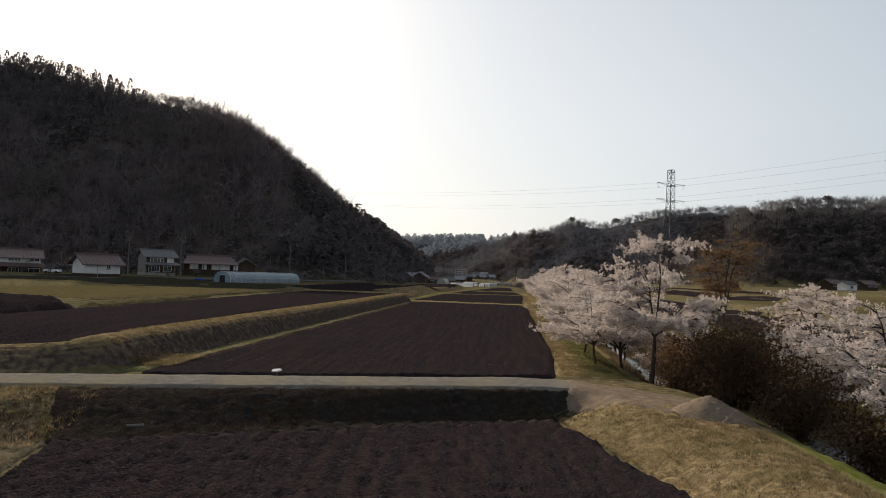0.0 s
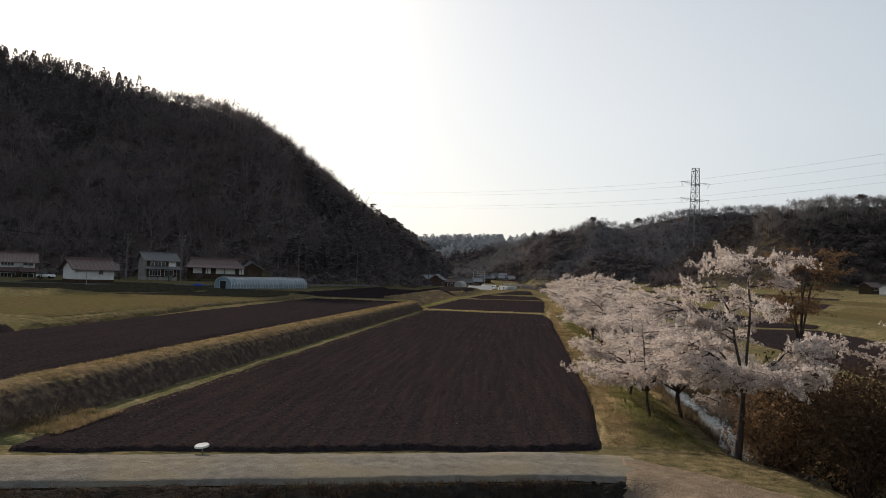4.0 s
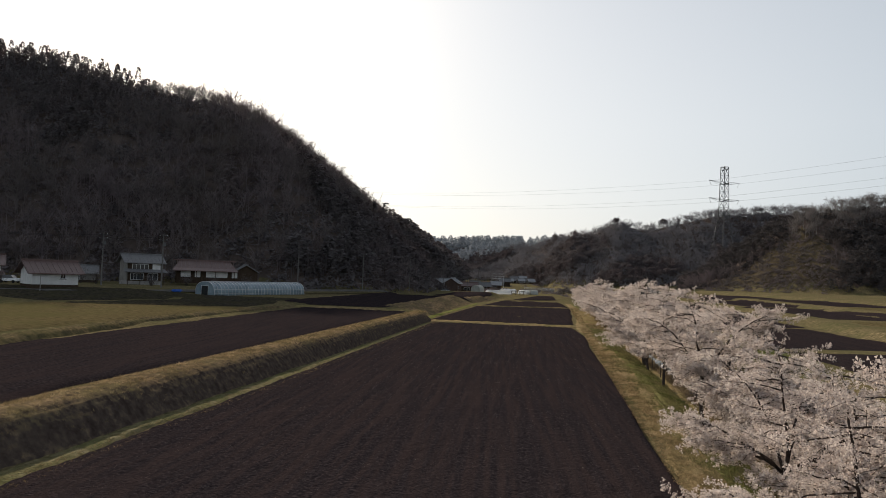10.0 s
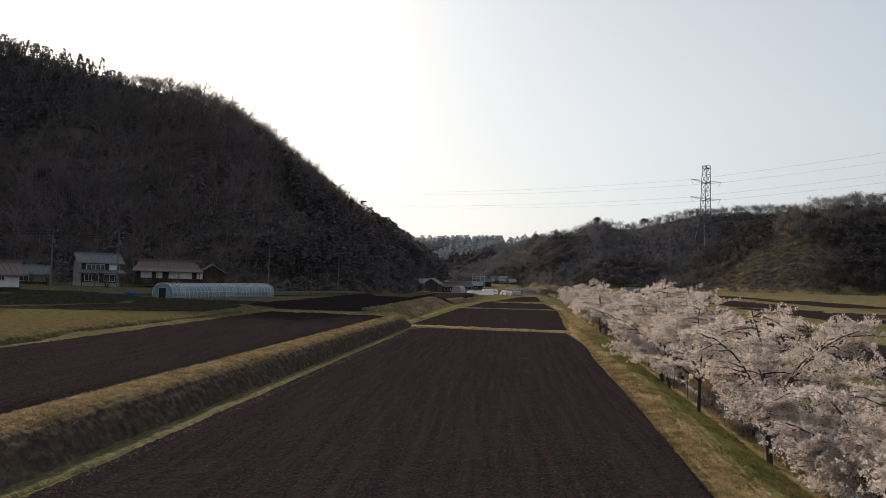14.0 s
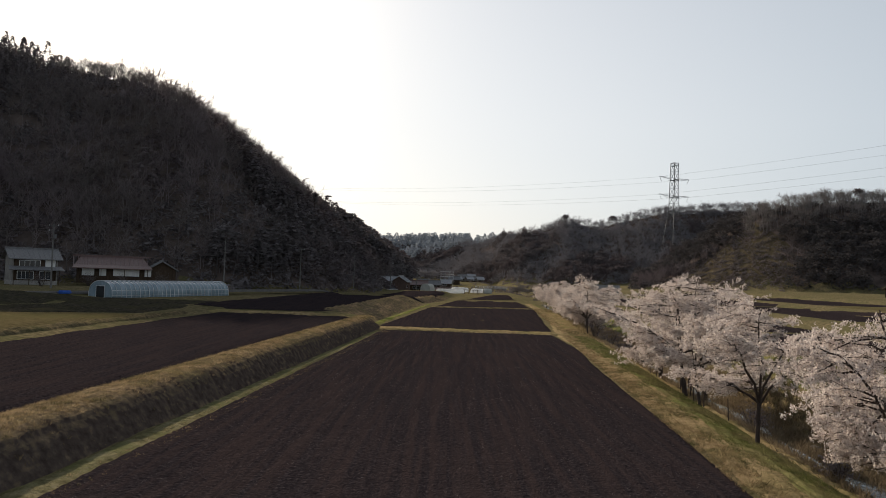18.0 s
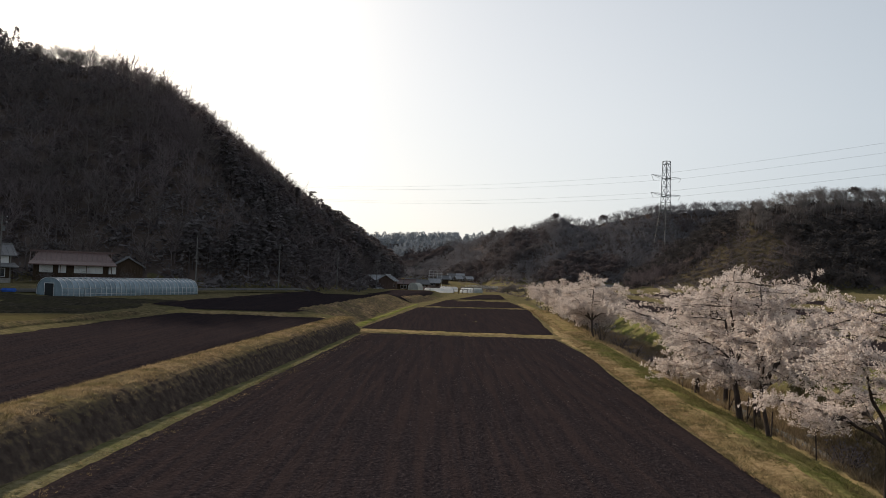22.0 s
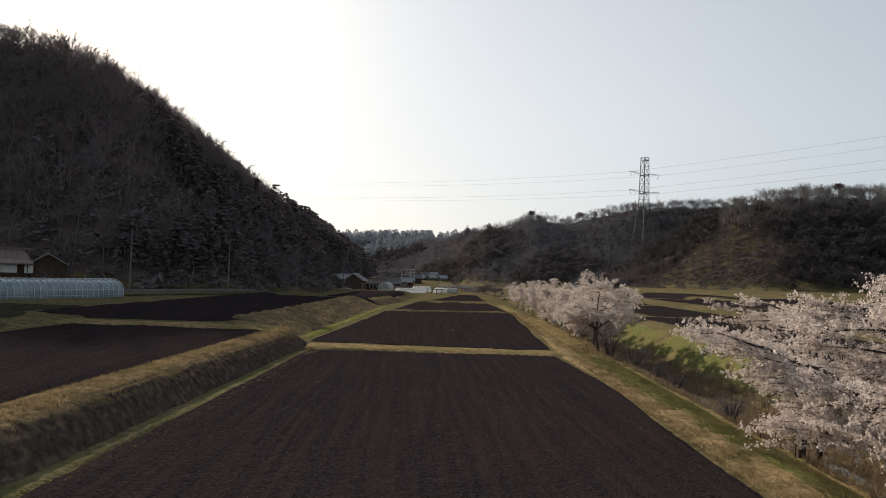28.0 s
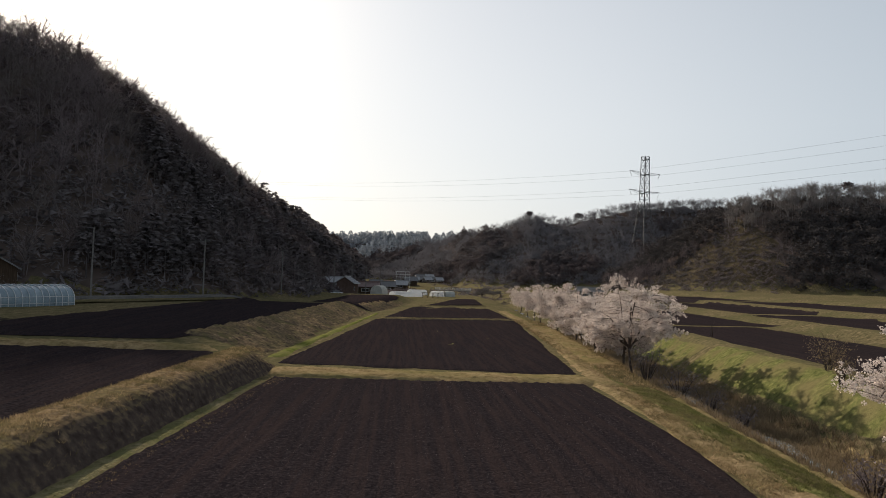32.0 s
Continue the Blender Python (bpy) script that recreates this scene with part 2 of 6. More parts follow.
M_TILE_RED = surface("red_brown_roof_tile", [(0.3, (0.07, 0.04, 0.035)), (0.7, (0.14, 0.085, 0.075))], 3, rough=0.45, bump=0.3, spec=0.4)
M_TILE_GREY = surface("grey_roof_tile", [(0.3, (0.09, 0.088, 0.088)), (0.7, (0.19, 0.186, 0.186))], 3, rough=0.55, bump=0.3, spec=0.2)
M_TILE_PALE = surface("pale_weathered_roof_tile", [(0.3, (0.2, 0.2, 0.205)), (0.7, (0.33, 0.33, 0.335))], 2, rough=0.4, bump=0.3, spec=0.4)
M_WINDOW = surface("dark_window_glass", [(0.3, (0.015, 0.017, 0.02)), (0.7, (0.03, 0.033, 0.036))], 0.5, rough=0.08, bump=0, spec=0.6)
M_PALE_METAL = surface("pale_aluminium", [(0.3, (0.45, 0.46, 0.47)), (0.7, (0.6, 0.61, 0.62))], 2, rough=0.4, bump=0.05, metallic=0.6)
M_STEEL = surface("galvanised_steel", [(0.3, (0.09, 0.09, 0.09)), (0.7, (0.16, 0.16, 0.16))], 1, rough=0.6, bump=0, metallic=0.3)
M_CONCRETE = surface("weathered_concrete", [(0.3, (0.2, 0.19, 0.175)), (0.7, (0.34, 0.32, 0.3))], 1.5, bump=0.2)
M_POLE = surface("weathered_concrete_pole", [(0.3, (0.11, 0.104, 0.098)), (0.7, (0.18, 0.17, 0.16))], 2, bump=0.1)
M_WIRE = surface("black_cable", [(0.3, (0.02, 0.02, 0.02)), (0.7, (0.035, 0.035, 0.035))], 1, bump=0)
M_VINYL_BLUE = surface("blue_vinyl_film", [(0.3, (0.14, 0.2, 0.235)), (0.7, (0.27, 0.34, 0.38))], 0.8, rough=0.16, bump=0.25, bump_scale=3, spec=0.5, translucent=0.15, stretch=(1, 1, 0.5))
M_VINYL_WHITE = surface("white_vinyl_film", [(0.3, (0.78, 0.79, 0.8)), (0.7, (0.88, 0.89, 0.9))], 0.8, rough=0.35, bump=0.1, translucent=0.65)
M_VINYL_OLD = surface("weathered_vinyl_film", [(0.3, (0.34, 0.34, 0.31)), (0.7, (0.5, 0.5, 0.46))], 0.9, rough=0.4, bump=0.2, translucent=0.2)
M_TARP = surface("blue_tarp", [(0.3, (0.03, 0.08, 0.3)), (0.7, (0.06, 0.14, 0.45))], 2, rough=0.5)
M_CAR = surface("white_car_paint", [(0.3, (0.7, 0.7, 0.7)), (0.7, (0.78, 0.78, 0.78))], 1, rough=0.25, bump=0, spec=0.5)
M_TYRE = surface("black_rubber", [(0.3, (0.015, 0.015, 0.015)), (0.7, (0.03, 0.03, 0.03))], 3)
M_WATER = surface("river_water", [(0.3, (0.05, 0.06, 0.06)), (0.7, (0.16, 0.18, 0.18))], 1.4, rough=0.1, bump=0.9, bump_scale=2.6, spec=0.6, coarse=(0.5, (0.3, 0.32, 0.33), 0.5), stretch=(1, 0.5, 1))

M_FOOT = surface("trodden_edge_grass", [(0.3, (0.06, 0.055, 0.026)), (0.48, (0.15, 0.13, 0.068)), (0.68, (0.25, 0.21, 0.125))], 2.2, detail=9, bump=1.0, bump_scale=9, coarse=(0.55, (0.11, 0.115, 0.045), 0.65))
M_OCHRE = surface("ochre_verge_grass", [(0.3, (0.1, 0.075, 0.04)), (0.5, (0.215, 0.158, 0.086)), (0.7, (0.34, 0.25, 0.142))], 3.2, detail=9, bump=1.0, bump_scale=10, coarse=(0.5, (0.11, 0.098, 0.042), 0.5))
M_GREEN = surface("green_verge_grass", [(0.3, (0.055, 0.062, 0.022)), (0.5, (0.115, 0.12, 0.042)), (0.72, (0.21, 0.19, 0.08))], 2.2, detail=9, bump=1.0, bump_scale=9, coarse=(0.4, (0.15, 0.12, 0.06), 0.7))


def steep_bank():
    """Straw-coloured grass, darkened to brown earth where steep: the face's shade put into the colour, with a ragged
    border.
    """
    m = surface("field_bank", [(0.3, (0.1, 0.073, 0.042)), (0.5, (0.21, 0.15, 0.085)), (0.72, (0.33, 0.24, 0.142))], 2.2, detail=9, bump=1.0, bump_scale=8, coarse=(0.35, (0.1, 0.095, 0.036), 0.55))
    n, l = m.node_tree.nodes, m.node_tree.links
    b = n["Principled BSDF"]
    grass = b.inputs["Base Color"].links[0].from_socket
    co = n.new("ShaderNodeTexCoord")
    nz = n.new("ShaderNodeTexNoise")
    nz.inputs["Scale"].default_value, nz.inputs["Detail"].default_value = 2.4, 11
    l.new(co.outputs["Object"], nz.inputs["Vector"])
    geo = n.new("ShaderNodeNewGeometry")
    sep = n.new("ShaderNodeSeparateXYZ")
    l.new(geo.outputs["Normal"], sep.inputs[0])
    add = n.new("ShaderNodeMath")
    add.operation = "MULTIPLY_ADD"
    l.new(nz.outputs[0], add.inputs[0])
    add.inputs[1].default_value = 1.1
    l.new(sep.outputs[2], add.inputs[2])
    # slope mask: bare earth plus the face's shade, mixed in as a darker brown
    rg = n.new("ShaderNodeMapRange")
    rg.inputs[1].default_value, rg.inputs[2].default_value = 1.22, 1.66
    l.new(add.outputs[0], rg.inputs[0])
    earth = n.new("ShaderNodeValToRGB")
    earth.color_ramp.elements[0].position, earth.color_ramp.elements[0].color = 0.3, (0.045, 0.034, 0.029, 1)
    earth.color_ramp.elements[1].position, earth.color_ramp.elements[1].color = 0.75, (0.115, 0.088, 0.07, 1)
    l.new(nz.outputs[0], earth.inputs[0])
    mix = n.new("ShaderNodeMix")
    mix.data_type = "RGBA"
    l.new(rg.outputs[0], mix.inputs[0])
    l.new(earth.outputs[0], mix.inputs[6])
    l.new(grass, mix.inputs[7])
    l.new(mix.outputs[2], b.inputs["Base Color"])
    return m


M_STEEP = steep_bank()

# ---- mesh tools ----
def np_mesh(name, verts, faces):
    """A mesh from arrays of vertices and of triangles or quads."""
    verts, faces = np.asarray(verts, np.float32), np.asarray(faces, np.int32)
    k = faces.shape[1]
    me = bpy.data.meshes.new(name)
    me.vertices.add(len(verts))
    me.vertices.foreach_set("co", verts.ravel())
    me.loops.add(faces.size)
    me.loops.foreach_set("vertex_index", faces.ravel())
    me.polygons.add(len(faces))
    me.polygons.foreach_set("loop_start", np.arange(0, faces.size, k, dtype=np.int32))
    me.update(calc_edges=True)
    me.validate()
    return me


def smooth(me):
    me.polygons.foreach_set("use_smooth", np.ones(len(me.polygons), bool))


def put(name, me, material, parent=None, label="", at=None):
    ob = new(name, me)
    if material and not me.materials:
        me.materials.append(material)
    if parent:
        ob.parent = parent
    if at is not None:
        ob.matrix_basis = at
    if label:
        ob["label"] = label
    return ob


def part(name, bm, material, parent, label="", at=None):
    """Link a bmesh as one mesh object under a thing or part."""
    me = bpy.data.meshes.new(name)
    bm.to_mesh(me)
    bm.free()
    return put(name, me, material, parent, label, at)


def add_box(bm, x0, y0, z0, x1, y1, z1):
    m = Matrix.Translation(((x0 + x1) / 2, (y0 + y1) / 2, (z0 + z1) / 2)) @ Matrix.Diagonal((x1 - x0, y1 - y0, z1 - z0, 1))
    bmesh.ops.create_cube(bm, size=1, matrix=m)


def box(x0, y0, z0, x1, y1, z1, bevel=0.0):
    bm = bmesh.new()
    add_box(bm, x0, y0, z0, x1, y1, z1)
    if bevel:
        bmesh.ops.bevel(bm, geom=bm.edges[:], offset=bevel, segments=2, affect="EDGES")
    return bm


def bar(bm, a, b, r0, r1=None, sides=6):
    """A tapered round bar from a to b."""
    a, b = Vector(a), Vector(b)
    d = b - a
    m = Matrix.Translation((a + b) / 2) @ d.to_track_quat("Z", "Y").to_matrix().to_4x4()
    bmesh.ops.create_cone(bm, cap_ends=True, segments=sides, radius1=r0, radius2=r0 if r1 is None else r1, depth=d.length, matrix=m)


def tube(points, radii, sides=6):
    """Vertices and quads of a tapered tube along points."""
    pts = [Vector(p) for p in points]
    vs, fs = [], []
    for i, p in enumerate(pts):
        d = (pts[min(i + 1, len(pts) - 1)] - pts[max(i - 1, 0)]).normalized()
        u = d.orthogonal().normalized()
        w = d.cross(u)
        for k in range(sides):
            a = 2 * math.pi * k / sides
            vs.append(p + (u * math.cos(a) + w * math.sin(a)) * radii[i])
    for i in range(len(pts) - 1):
        for k in range(sides):
            k2 = (k + 1) % sides
            fs.append((i * sides + k, i * sides + k2, (i + 1) * sides + k2, (i + 1) * sides + k))
    return vs, fs


def join(chunks):
    """Join (vertices, faces) chunks into one pair of arrays."""
    vs, fs, n = [], [], 0
    for v, f in chunks:
        v, f = np.asarray(v, float).reshape(-1, 3), np.asarray(f, int)
        vs.append(v)
        fs.append(f + n)
        n += len(v)
    return np.concatenate(vs), np.concatenate(fs)


rng = np.random.default_rng(7)


# ---- the lie of the land ----
def shear(y):
    return 0.0715 * (np.clip(y, -60, 340) - 46)


def ramp_up(v, a, b):
    t = np.clip((v - a) / (b - a), 0, 1)
    return t * t * (3 - 2 * t)


def wave(x, y, s, seed=0.0):
    """Smooth wandering value in -1..1 at the length s."""
    a = np.sin(x / s * 1.7 + 1.3 * np.sin(y / s * 0.9 + seed) + seed) + np.sin(y / s * 1.9 + 1.1 * np.sin(x / s * 1.3 - seed) + 2 * seed)
    b = np.sin(x / s * 4.1 + y / s * 2.3 + seed * 3) + np.sin(y / s * 3.7 - x / s * 2.9 + seed)
    return a * 0.36 + b * 0.14


def seg_distance(x, y, line):
    """Distance to a polyline."""
    best = np.full(np.shape(x), 1e9)
    for (x0, y0), (x1, y1) in zip(line, line[1:]):
        dx, dy = x1 - x0, y1 - y0
        t = np.clip(((x - x0) * dx + (y - y0) * dy) / (dx * dx + dy * dy), 0, 1)
        best = np.minimum(best, np.hypot(x - x0 - t * dx, y - y0 - t * dy))
    return best


LEFT_TOE = [(-900, 190), (-200, 212), (-60, 224), (-34, 236), (-24, 270), (-21, 330), (-18, 520), (-40, 700), (-120, 900)]
# the right-hand hills, by bearing in degrees from the valley's middle: foot distance, crest distance, crest height
SPUR_FOOT = ([13.5, 15.2, 17, 19, 21, 25, 30, 36, 48, 60, 80, 88], [432, 430, 425, 410, 396, 380, 368, 364, 403, 520, 700, 5000])
SPUR_TOP = ([14.4, 15.2, 16.2, 17.7, 18.9, 20.0, 21.5, 23.3, 25.1, 28.5, 32.3, 45, 85], [0, 4.4, 9.6, 20.5, 26.0, 32.2, 40.0, 45.6, 47.2, 48.6, 49.4, 53, 58])
FAR_FOOT = ([-9, -6, 0, 3, 6, 10, 17, 20, 40, 60], [5000, 780, 700, 640, 580, 548, 541, 550, 560, 5000])
FAR_CREST = ([-6, 0, 3, 6, 60], [920, 850, 760, 680, 680])
FAR_TOP = ([-6, 0, 3.2, 5.7, 7.0, 7.8, 9.3, 10.3, 12, 14.1, 15.3, 16.9, 20, 24], [30, 36, 40, 45, 48, 49.5, 58, 54, 51.5, 58, 62, 64.5, 67, 68])


def left_depth(x, y):
    """Metres behind the foot of the left hill, minus in front of it."""
    d = seg_distance(x, y, LEFT_TOE)
    xs = np.interp(y, [224, 236, 270, 330, 520, 700, 900], [-60, -34, -24, -21, -18, -40, -120])
    ys = np.interp(x, [-900, -200, -60, -34], [190, 212, 224, 236])
    return np.where((x < xs) & (y > ys), d, -d)


def bearing(x, y):
    return np.degrees(np.arctan2(x, y - 60)), np.hypot(x, y - 60)


def right_depth(x, y):
    """Metres behind the foot of the right-hand hills, minus in front of them."""
    b, r = bearing(x, y)
    spur = np.where((np.interp(b, *SPUR_TOP) > 1) & (b < 88), r - np.interp(b, *SPUR_FOOT), -99)
    return np.maximum(spur, r - np.interp(b, *FAR_FOOT))


def hills(x, y):
    dl = left_depth(x, y)
    slope = 0.735 + 0.07 * ramp_up(x, -122, -88) * (1 - ramp_up(x, -66, -50)) * (1 - ramp_up(y, 380, 420)) - 0.06 * ramp_up(y, 380, 480)
    cap = np.interp(-x, [90, 126, 172, 210], [95, 98, 115, 127])
    spur = 1 + 0.05 * wave(x, y, 60, 2.0)
    left = np.clip(slope * spur * np.minimum(dl, cap), 0, None) - 0.12 * np.clip(dl - cap, 0, None)
    b, r = bearing(x, y)
    foot, top = np.interp(b, *SPUR_FOOT), np.interp(b, *SPUR_TOP)
    crest = np.maximum(460, foot + 80)
    spur = top * (1 + 0.03 * wave(x, y, 40, 5.0)) * np.clip((r - foot) / (crest - foot), 0, 1) ** 0.92 - 0.12 * np.clip(r - crest, 0, None)
    foot, top, crest = np.interp(b, *FAR_FOOT), np.interp(b, *FAR_TOP), np.interp(b, *FAR_CREST)
    gully = 1 + 0.12 * wave(x, y, 45, 1.5) * ramp_up(crest - r, 0, 50)
    back = top * gully * np.clip((r - foot) / np.maximum(crest - foot, 20), 0, 1) - 0.08 * np.clip(r - crest, 0, None)
    right = np.maximum(np.where(b < 88, spur, 0), np.where(b < 60, back, 0))
    far = np.clip(np.minimum((y - 860) * 0.42, 46) * (1 + 0.14 * wave(x, y, 110, 1.0)), 0, None)
    return np.maximum(np.maximum(np.where(dl > 0, left, 0), np.clip(right, 0, None)), far)


ROAD_FAR = lambda x: 42.8 + 0.225 * x
ROAD_NEAR = lambda x: 39.2 + 0.222 * x


def land(x, y):
    """Height of the ground."""
    x, y = np.asarray(x, float), np.asarray(y, float)
    u = x - shear(y)
    foot = -17.1 - 3.2 * ramp_up(y, 153, 160) + 6.3 * ramp_up(y, 238, 300)
    crest = foot - 1.9 - 3.5 * ramp_up(y, 155, 162)
    level = 1.35 + 0.35 * ramp_up(y, 154, 158)
    left = level * ramp_up(-u, -foot - 0.2, -crest) * (1 - ramp_up(y, 298, 322))
    left = left + 0.45 * ramp_up(-u, 40.2, 41.4) * ramp_up(y, 60, 72) + 0.7 * ramp_up(-u, 62, 75)
    # river channel and the terraces beyond it
    shift = 3.6 * (1 - ramp_up(y, 41, 49))
    u = u - shift
    verge = 9.0 + 2.0 * ramp_up(y, 152, 168)
    bank = -0.8 * ramp_up(u, verge, 12.6) - 1.6 * ramp_up(u, 12.0, 14.1)
    edge = 24 + 0.07 * np.clip(y - 150, -30, 80)
    rise = 3.7 * ramp_up(u, 18.5, edge)
    d = u - edge
    rise = rise + 1.0 * ramp_up(d, 19, 21.5) + 1.0 * ramp_up(d, 38, 41) + 1.2 * ramp_up(d, 62, 68) + 0.02 * np.clip(d - 70, 0, 60)
    u = u + shift
    z = left + bank + rise
    # the upper field falls to the track at its near end
    up = y - ROAD_FAR(x)
    gentle = ramp_up(-x, 18.5, 25)
    z = z * np.where((u < -10) & (up < 22), ramp_up(up, 0.4, 3.6) * (1 - gentle) + ramp_up(up, 0.3, 18) * gentle, 1.0)
    # lower field before the track
    side = ROAD_NEAR(x) - y
    low = ramp_up(side, 0.2, 2.5 + 0.29 * np.clip(-x, 0, 16)) * ramp_up(x, -18.5, -15.5) * (1 - ramp_up(x, 5.4 + 0.2 * np.clip(36 - y, 0, 40), 8.2 + 0.2 * np.clip(36 - y, 0, 40)))
    z = z * (1 - low) - 1.05 * low
    z = z + 0.9 * ramp_up(y, 258, 330) * (1 - ramp_up(u, 6, 12)) + 2.4 * ramp_up(y, 450, 600) * (1 - ramp_up(np.abs(x - 15), 40, 70))
    return z + hills(x, y) + 0.05 * wave(x, y, 3.0, 4.0)


def axis(stops):
    """Coordinates with the given step between stops."""
    out = []
    for (a, step), (b, _) in zip(stops, stops[1:]):
        out.extend(np.arange(a, b, step))
    return np.array(out + [stops[-1][0]])


US = axis([(-2600, 500), (-1100, 120), (-500, 22), (-220, 6), (-75, 2.0), (-24, 0.6), (44, 2.0), (110, 6), (330, 22), (600, 120), (1200, 500), (2700, 1)])
YS = axis([(-600, 150), (-150, 30), (-30, 3), (10, 0.8), (170, 1.5), (270, 4), (520, 12), (1000, 40), (1400, 300), (4000, 1)])
GU, GY = np.meshgrid(US, YS)
GX = GU + shear(GY)
GZ = land(GX, GY)
nx, ny = len(US), len(YS)
idx = np.arange(nx * ny).reshape(ny, nx)
quads = np.stack([idx[:-1, :-1], idx[:-1, 1:], idx[1:, 1:], idx[1:, :-1]], -1).reshape(-1, 4)
me = np_mesh("ground", np.stack([GX, GY, GZ], -1).reshape(-1, 3), quads)
smooth(me)
me.materials.append(M_GRASS)
me.materials.append(M_FOREST_FLOOR)
me.materials.append(M_SLOPE)
cx, cy = GX[:-1, :-1].ravel(), GY[:-1, :-1].ravel()
inside = (np.maximum(left_depth(cx, cy), right_depth(cx, cy)) > 2) | (cy > 860)


def SLOPE_AT(x, y):
    """The open grass face at the end of the near spur."""
    b, r = bearing(x, y)
    up = r - np.interp(b, *SPUR_FOOT)
    return (b > 16.6) & (b < 25.2 + 0.8 * wave(x, y, 12)) & (up > -2) & (up < np.interp(b, [16.5, 18.5, 21, 24, 25.5], [4, 24, 46, 52, 30]) * (1 + 0.25 * wave(x, y, 14)))


mats = np.where(inside, np.where(SLOPE_AT(cx, cy), 2, 1), 0)
me.polygons.foreach_set("material_index", mats.astype(np.int32))
tagged(put("ground", me, None), "dry spring grass covering the valley floor and hillsides", "ground", kind="structure")


def at_land(x, y):
    return float(land(np.array([x]), np.array([y]))[0])


# ---- fields ----
def field(name, corners, level, material, label, step=0.5, rough=0.06, furrow=0.03, lift=0.05, category="field", follow=False, bulge=0.0):
    """A sheet of worked ground between four corners (near left, near right, far right, far left)."""
    a, b, c, d = [np.array(p, float) for p in corners]
    n = max(4, int(np.linalg.norm(b - a) / step))
    m = max(4, int(np.linalg.norm(d - a) / step))
    s, t = np.meshgrid(np.linspace(0, 1, n + 1), np.linspace(0, 1, m + 1))
    s2 = s + 0.35 / max(np.linalg.norm(b - a), 1) * wave(t * 40, s * 40, 4.0, 1) * ((s < 0.01) | (s > 0.99))
    t2 = t + 0.3 / max(np.linalg.norm(d - a), 1) * wave(s * 40, t * 40, 4.0, 2) * ((t < 0.01) | (t > 0.99))
    p = (a * (1 - s2)[..., None] + b * s2[..., None]) * (1 - t2)[..., None] + (d * (1 - s2)[..., None] + c * s2[..., None]) * t2[..., None]
    p[..., 0] += bulge * s * np.clip(8 * t * (1 - t), 0, 1)
    h = furrow * np.sin(s * np.linalg.norm(b - a) / 0.85 * 2 * math.pi) + rough * (rng.random(s.shape) - 0.5) + 0.04 * wave(p[..., 0], p[..., 1], 2.5, 3)
    edge = np.minimum(np.minimum(s, 1 - s) * n, np.minimum(t, 1 - t) * m)
    base = land(p[..., 0], p[..., 1]) if follow else level
    z = base + lift + np.where(edge < 0.5, -0.18, h)
    i = np.arange((n + 1) * (m + 1)).reshape(m + 1, n + 1)
    q = np.stack([i[:-1, :-1], i[:-1, 1:], i[1:, 1:], i[1:, :-1]], -1).reshape(-1, 4)
    me = np_mesh(name, np.stack([p[..., 0], p[..., 1], z], -1).reshape(-1, 3), q)
    smooth(me)
    return tagged(put(name, me, material), label, category, kind="structure")


def su(u, y):
    return (u + float(shear(y)), y)


SOIL = "dark brown ploughed soil field with faint furrows"
field("field_middle", [(-16.3, 40.1), (5.8, 44.7), su(5.4, 150.6), su(-16.5, 150.2)], 0.0, M_SOIL, SOIL, 0.28, rough=0.07, lift=0.15, bulge=1.0)
field("field_middle_second", [su(-18.6, 158.2), su(6.0, 155.6), su(7.5, 229), su(-17.3, 222.5)], 0.0, M_SOIL, SOIL, 0.6, lift=0.09)
field("field_middle_third", [su(-16.6, 225), su(7.2, 231.5), su(5.0, 287), su(-14, 275)], 0.0, M_SOIL, SOIL, 0.9, lift=0.12)
field("field_middle_far", [su(-11, 279), su(4, 290), su(3, 322), su(-3, 318)], 0.35, M_SOIL, SOIL, 1.2, follow=True, lift=0.25)
field("field_lower", [(-12.0, 16), (9.9, 16), (5.0, 37.3), (-14.5, 29.4)], -1.05, M_SOIL, SOIL, 0.2, rough=0.2, lift=0.2)
field("field_left", [(-36, 38.6), (-21.6, 44.2), su(-20.8, 152.6), su(-39, 153.4)], 1.35, M_SOIL, SOIL, 0.5, lift=0.2, follow=True)
field("field_left_second", [su(-44, 157.4), su(-26.5, 158.4), su(-26.5, 236), su(-44, 238)], 1.7, M_SOIL, SOIL, 1.0, lift=0.22, follow=True)
# dark sheets laid over the grass to paint the hill's shadow before the village
field("fallow_ground", [su(-95, 124), su(-67.5, 131), su(-60, 168), su(-100, 164)], 1.8, M_DIMMED, "ground below the village lane, darkened for the hill's shadow", 1.0, furrow=0, rough=0.2, lift=0.14, follow=True)
field("fallow_ground", [su(-66, 131), su(-43, 141), su(-44, 157), su(-59, 169)], 1.8, M_DIMMED, "ground before the greenhouse, darkened for the hill's shadow", 1.0, furrow=0, rough=0.2, lift=0.13, follow=True)
field("fallow_ground", [su(-64, 157), su(-44.3, 157), su(-44.3, 169), su(-64, 169)], 1.8, M_DIMMED, "dark brown ground strip below the greenhouse", 1.0, furrow=0, rough=0.2, lift=0.11, follow=True)
field("field_left_third", [su(-32, 244), su(-20.5, 246), su(-18.0, 292), su(-31, 288)], 1.5, M_SOIL, SOIL, 1.0, lift=0.25, follow=True)
field("field_grass_left", [su(-66, 84), su(-41.5, 80), su(-42, 140), su(-67, 130)], 1.8, M_HAY, "yellow-green short grass meadow beside the ploughed field", 1.0, furrow=0, lift=0.12, follow=True)
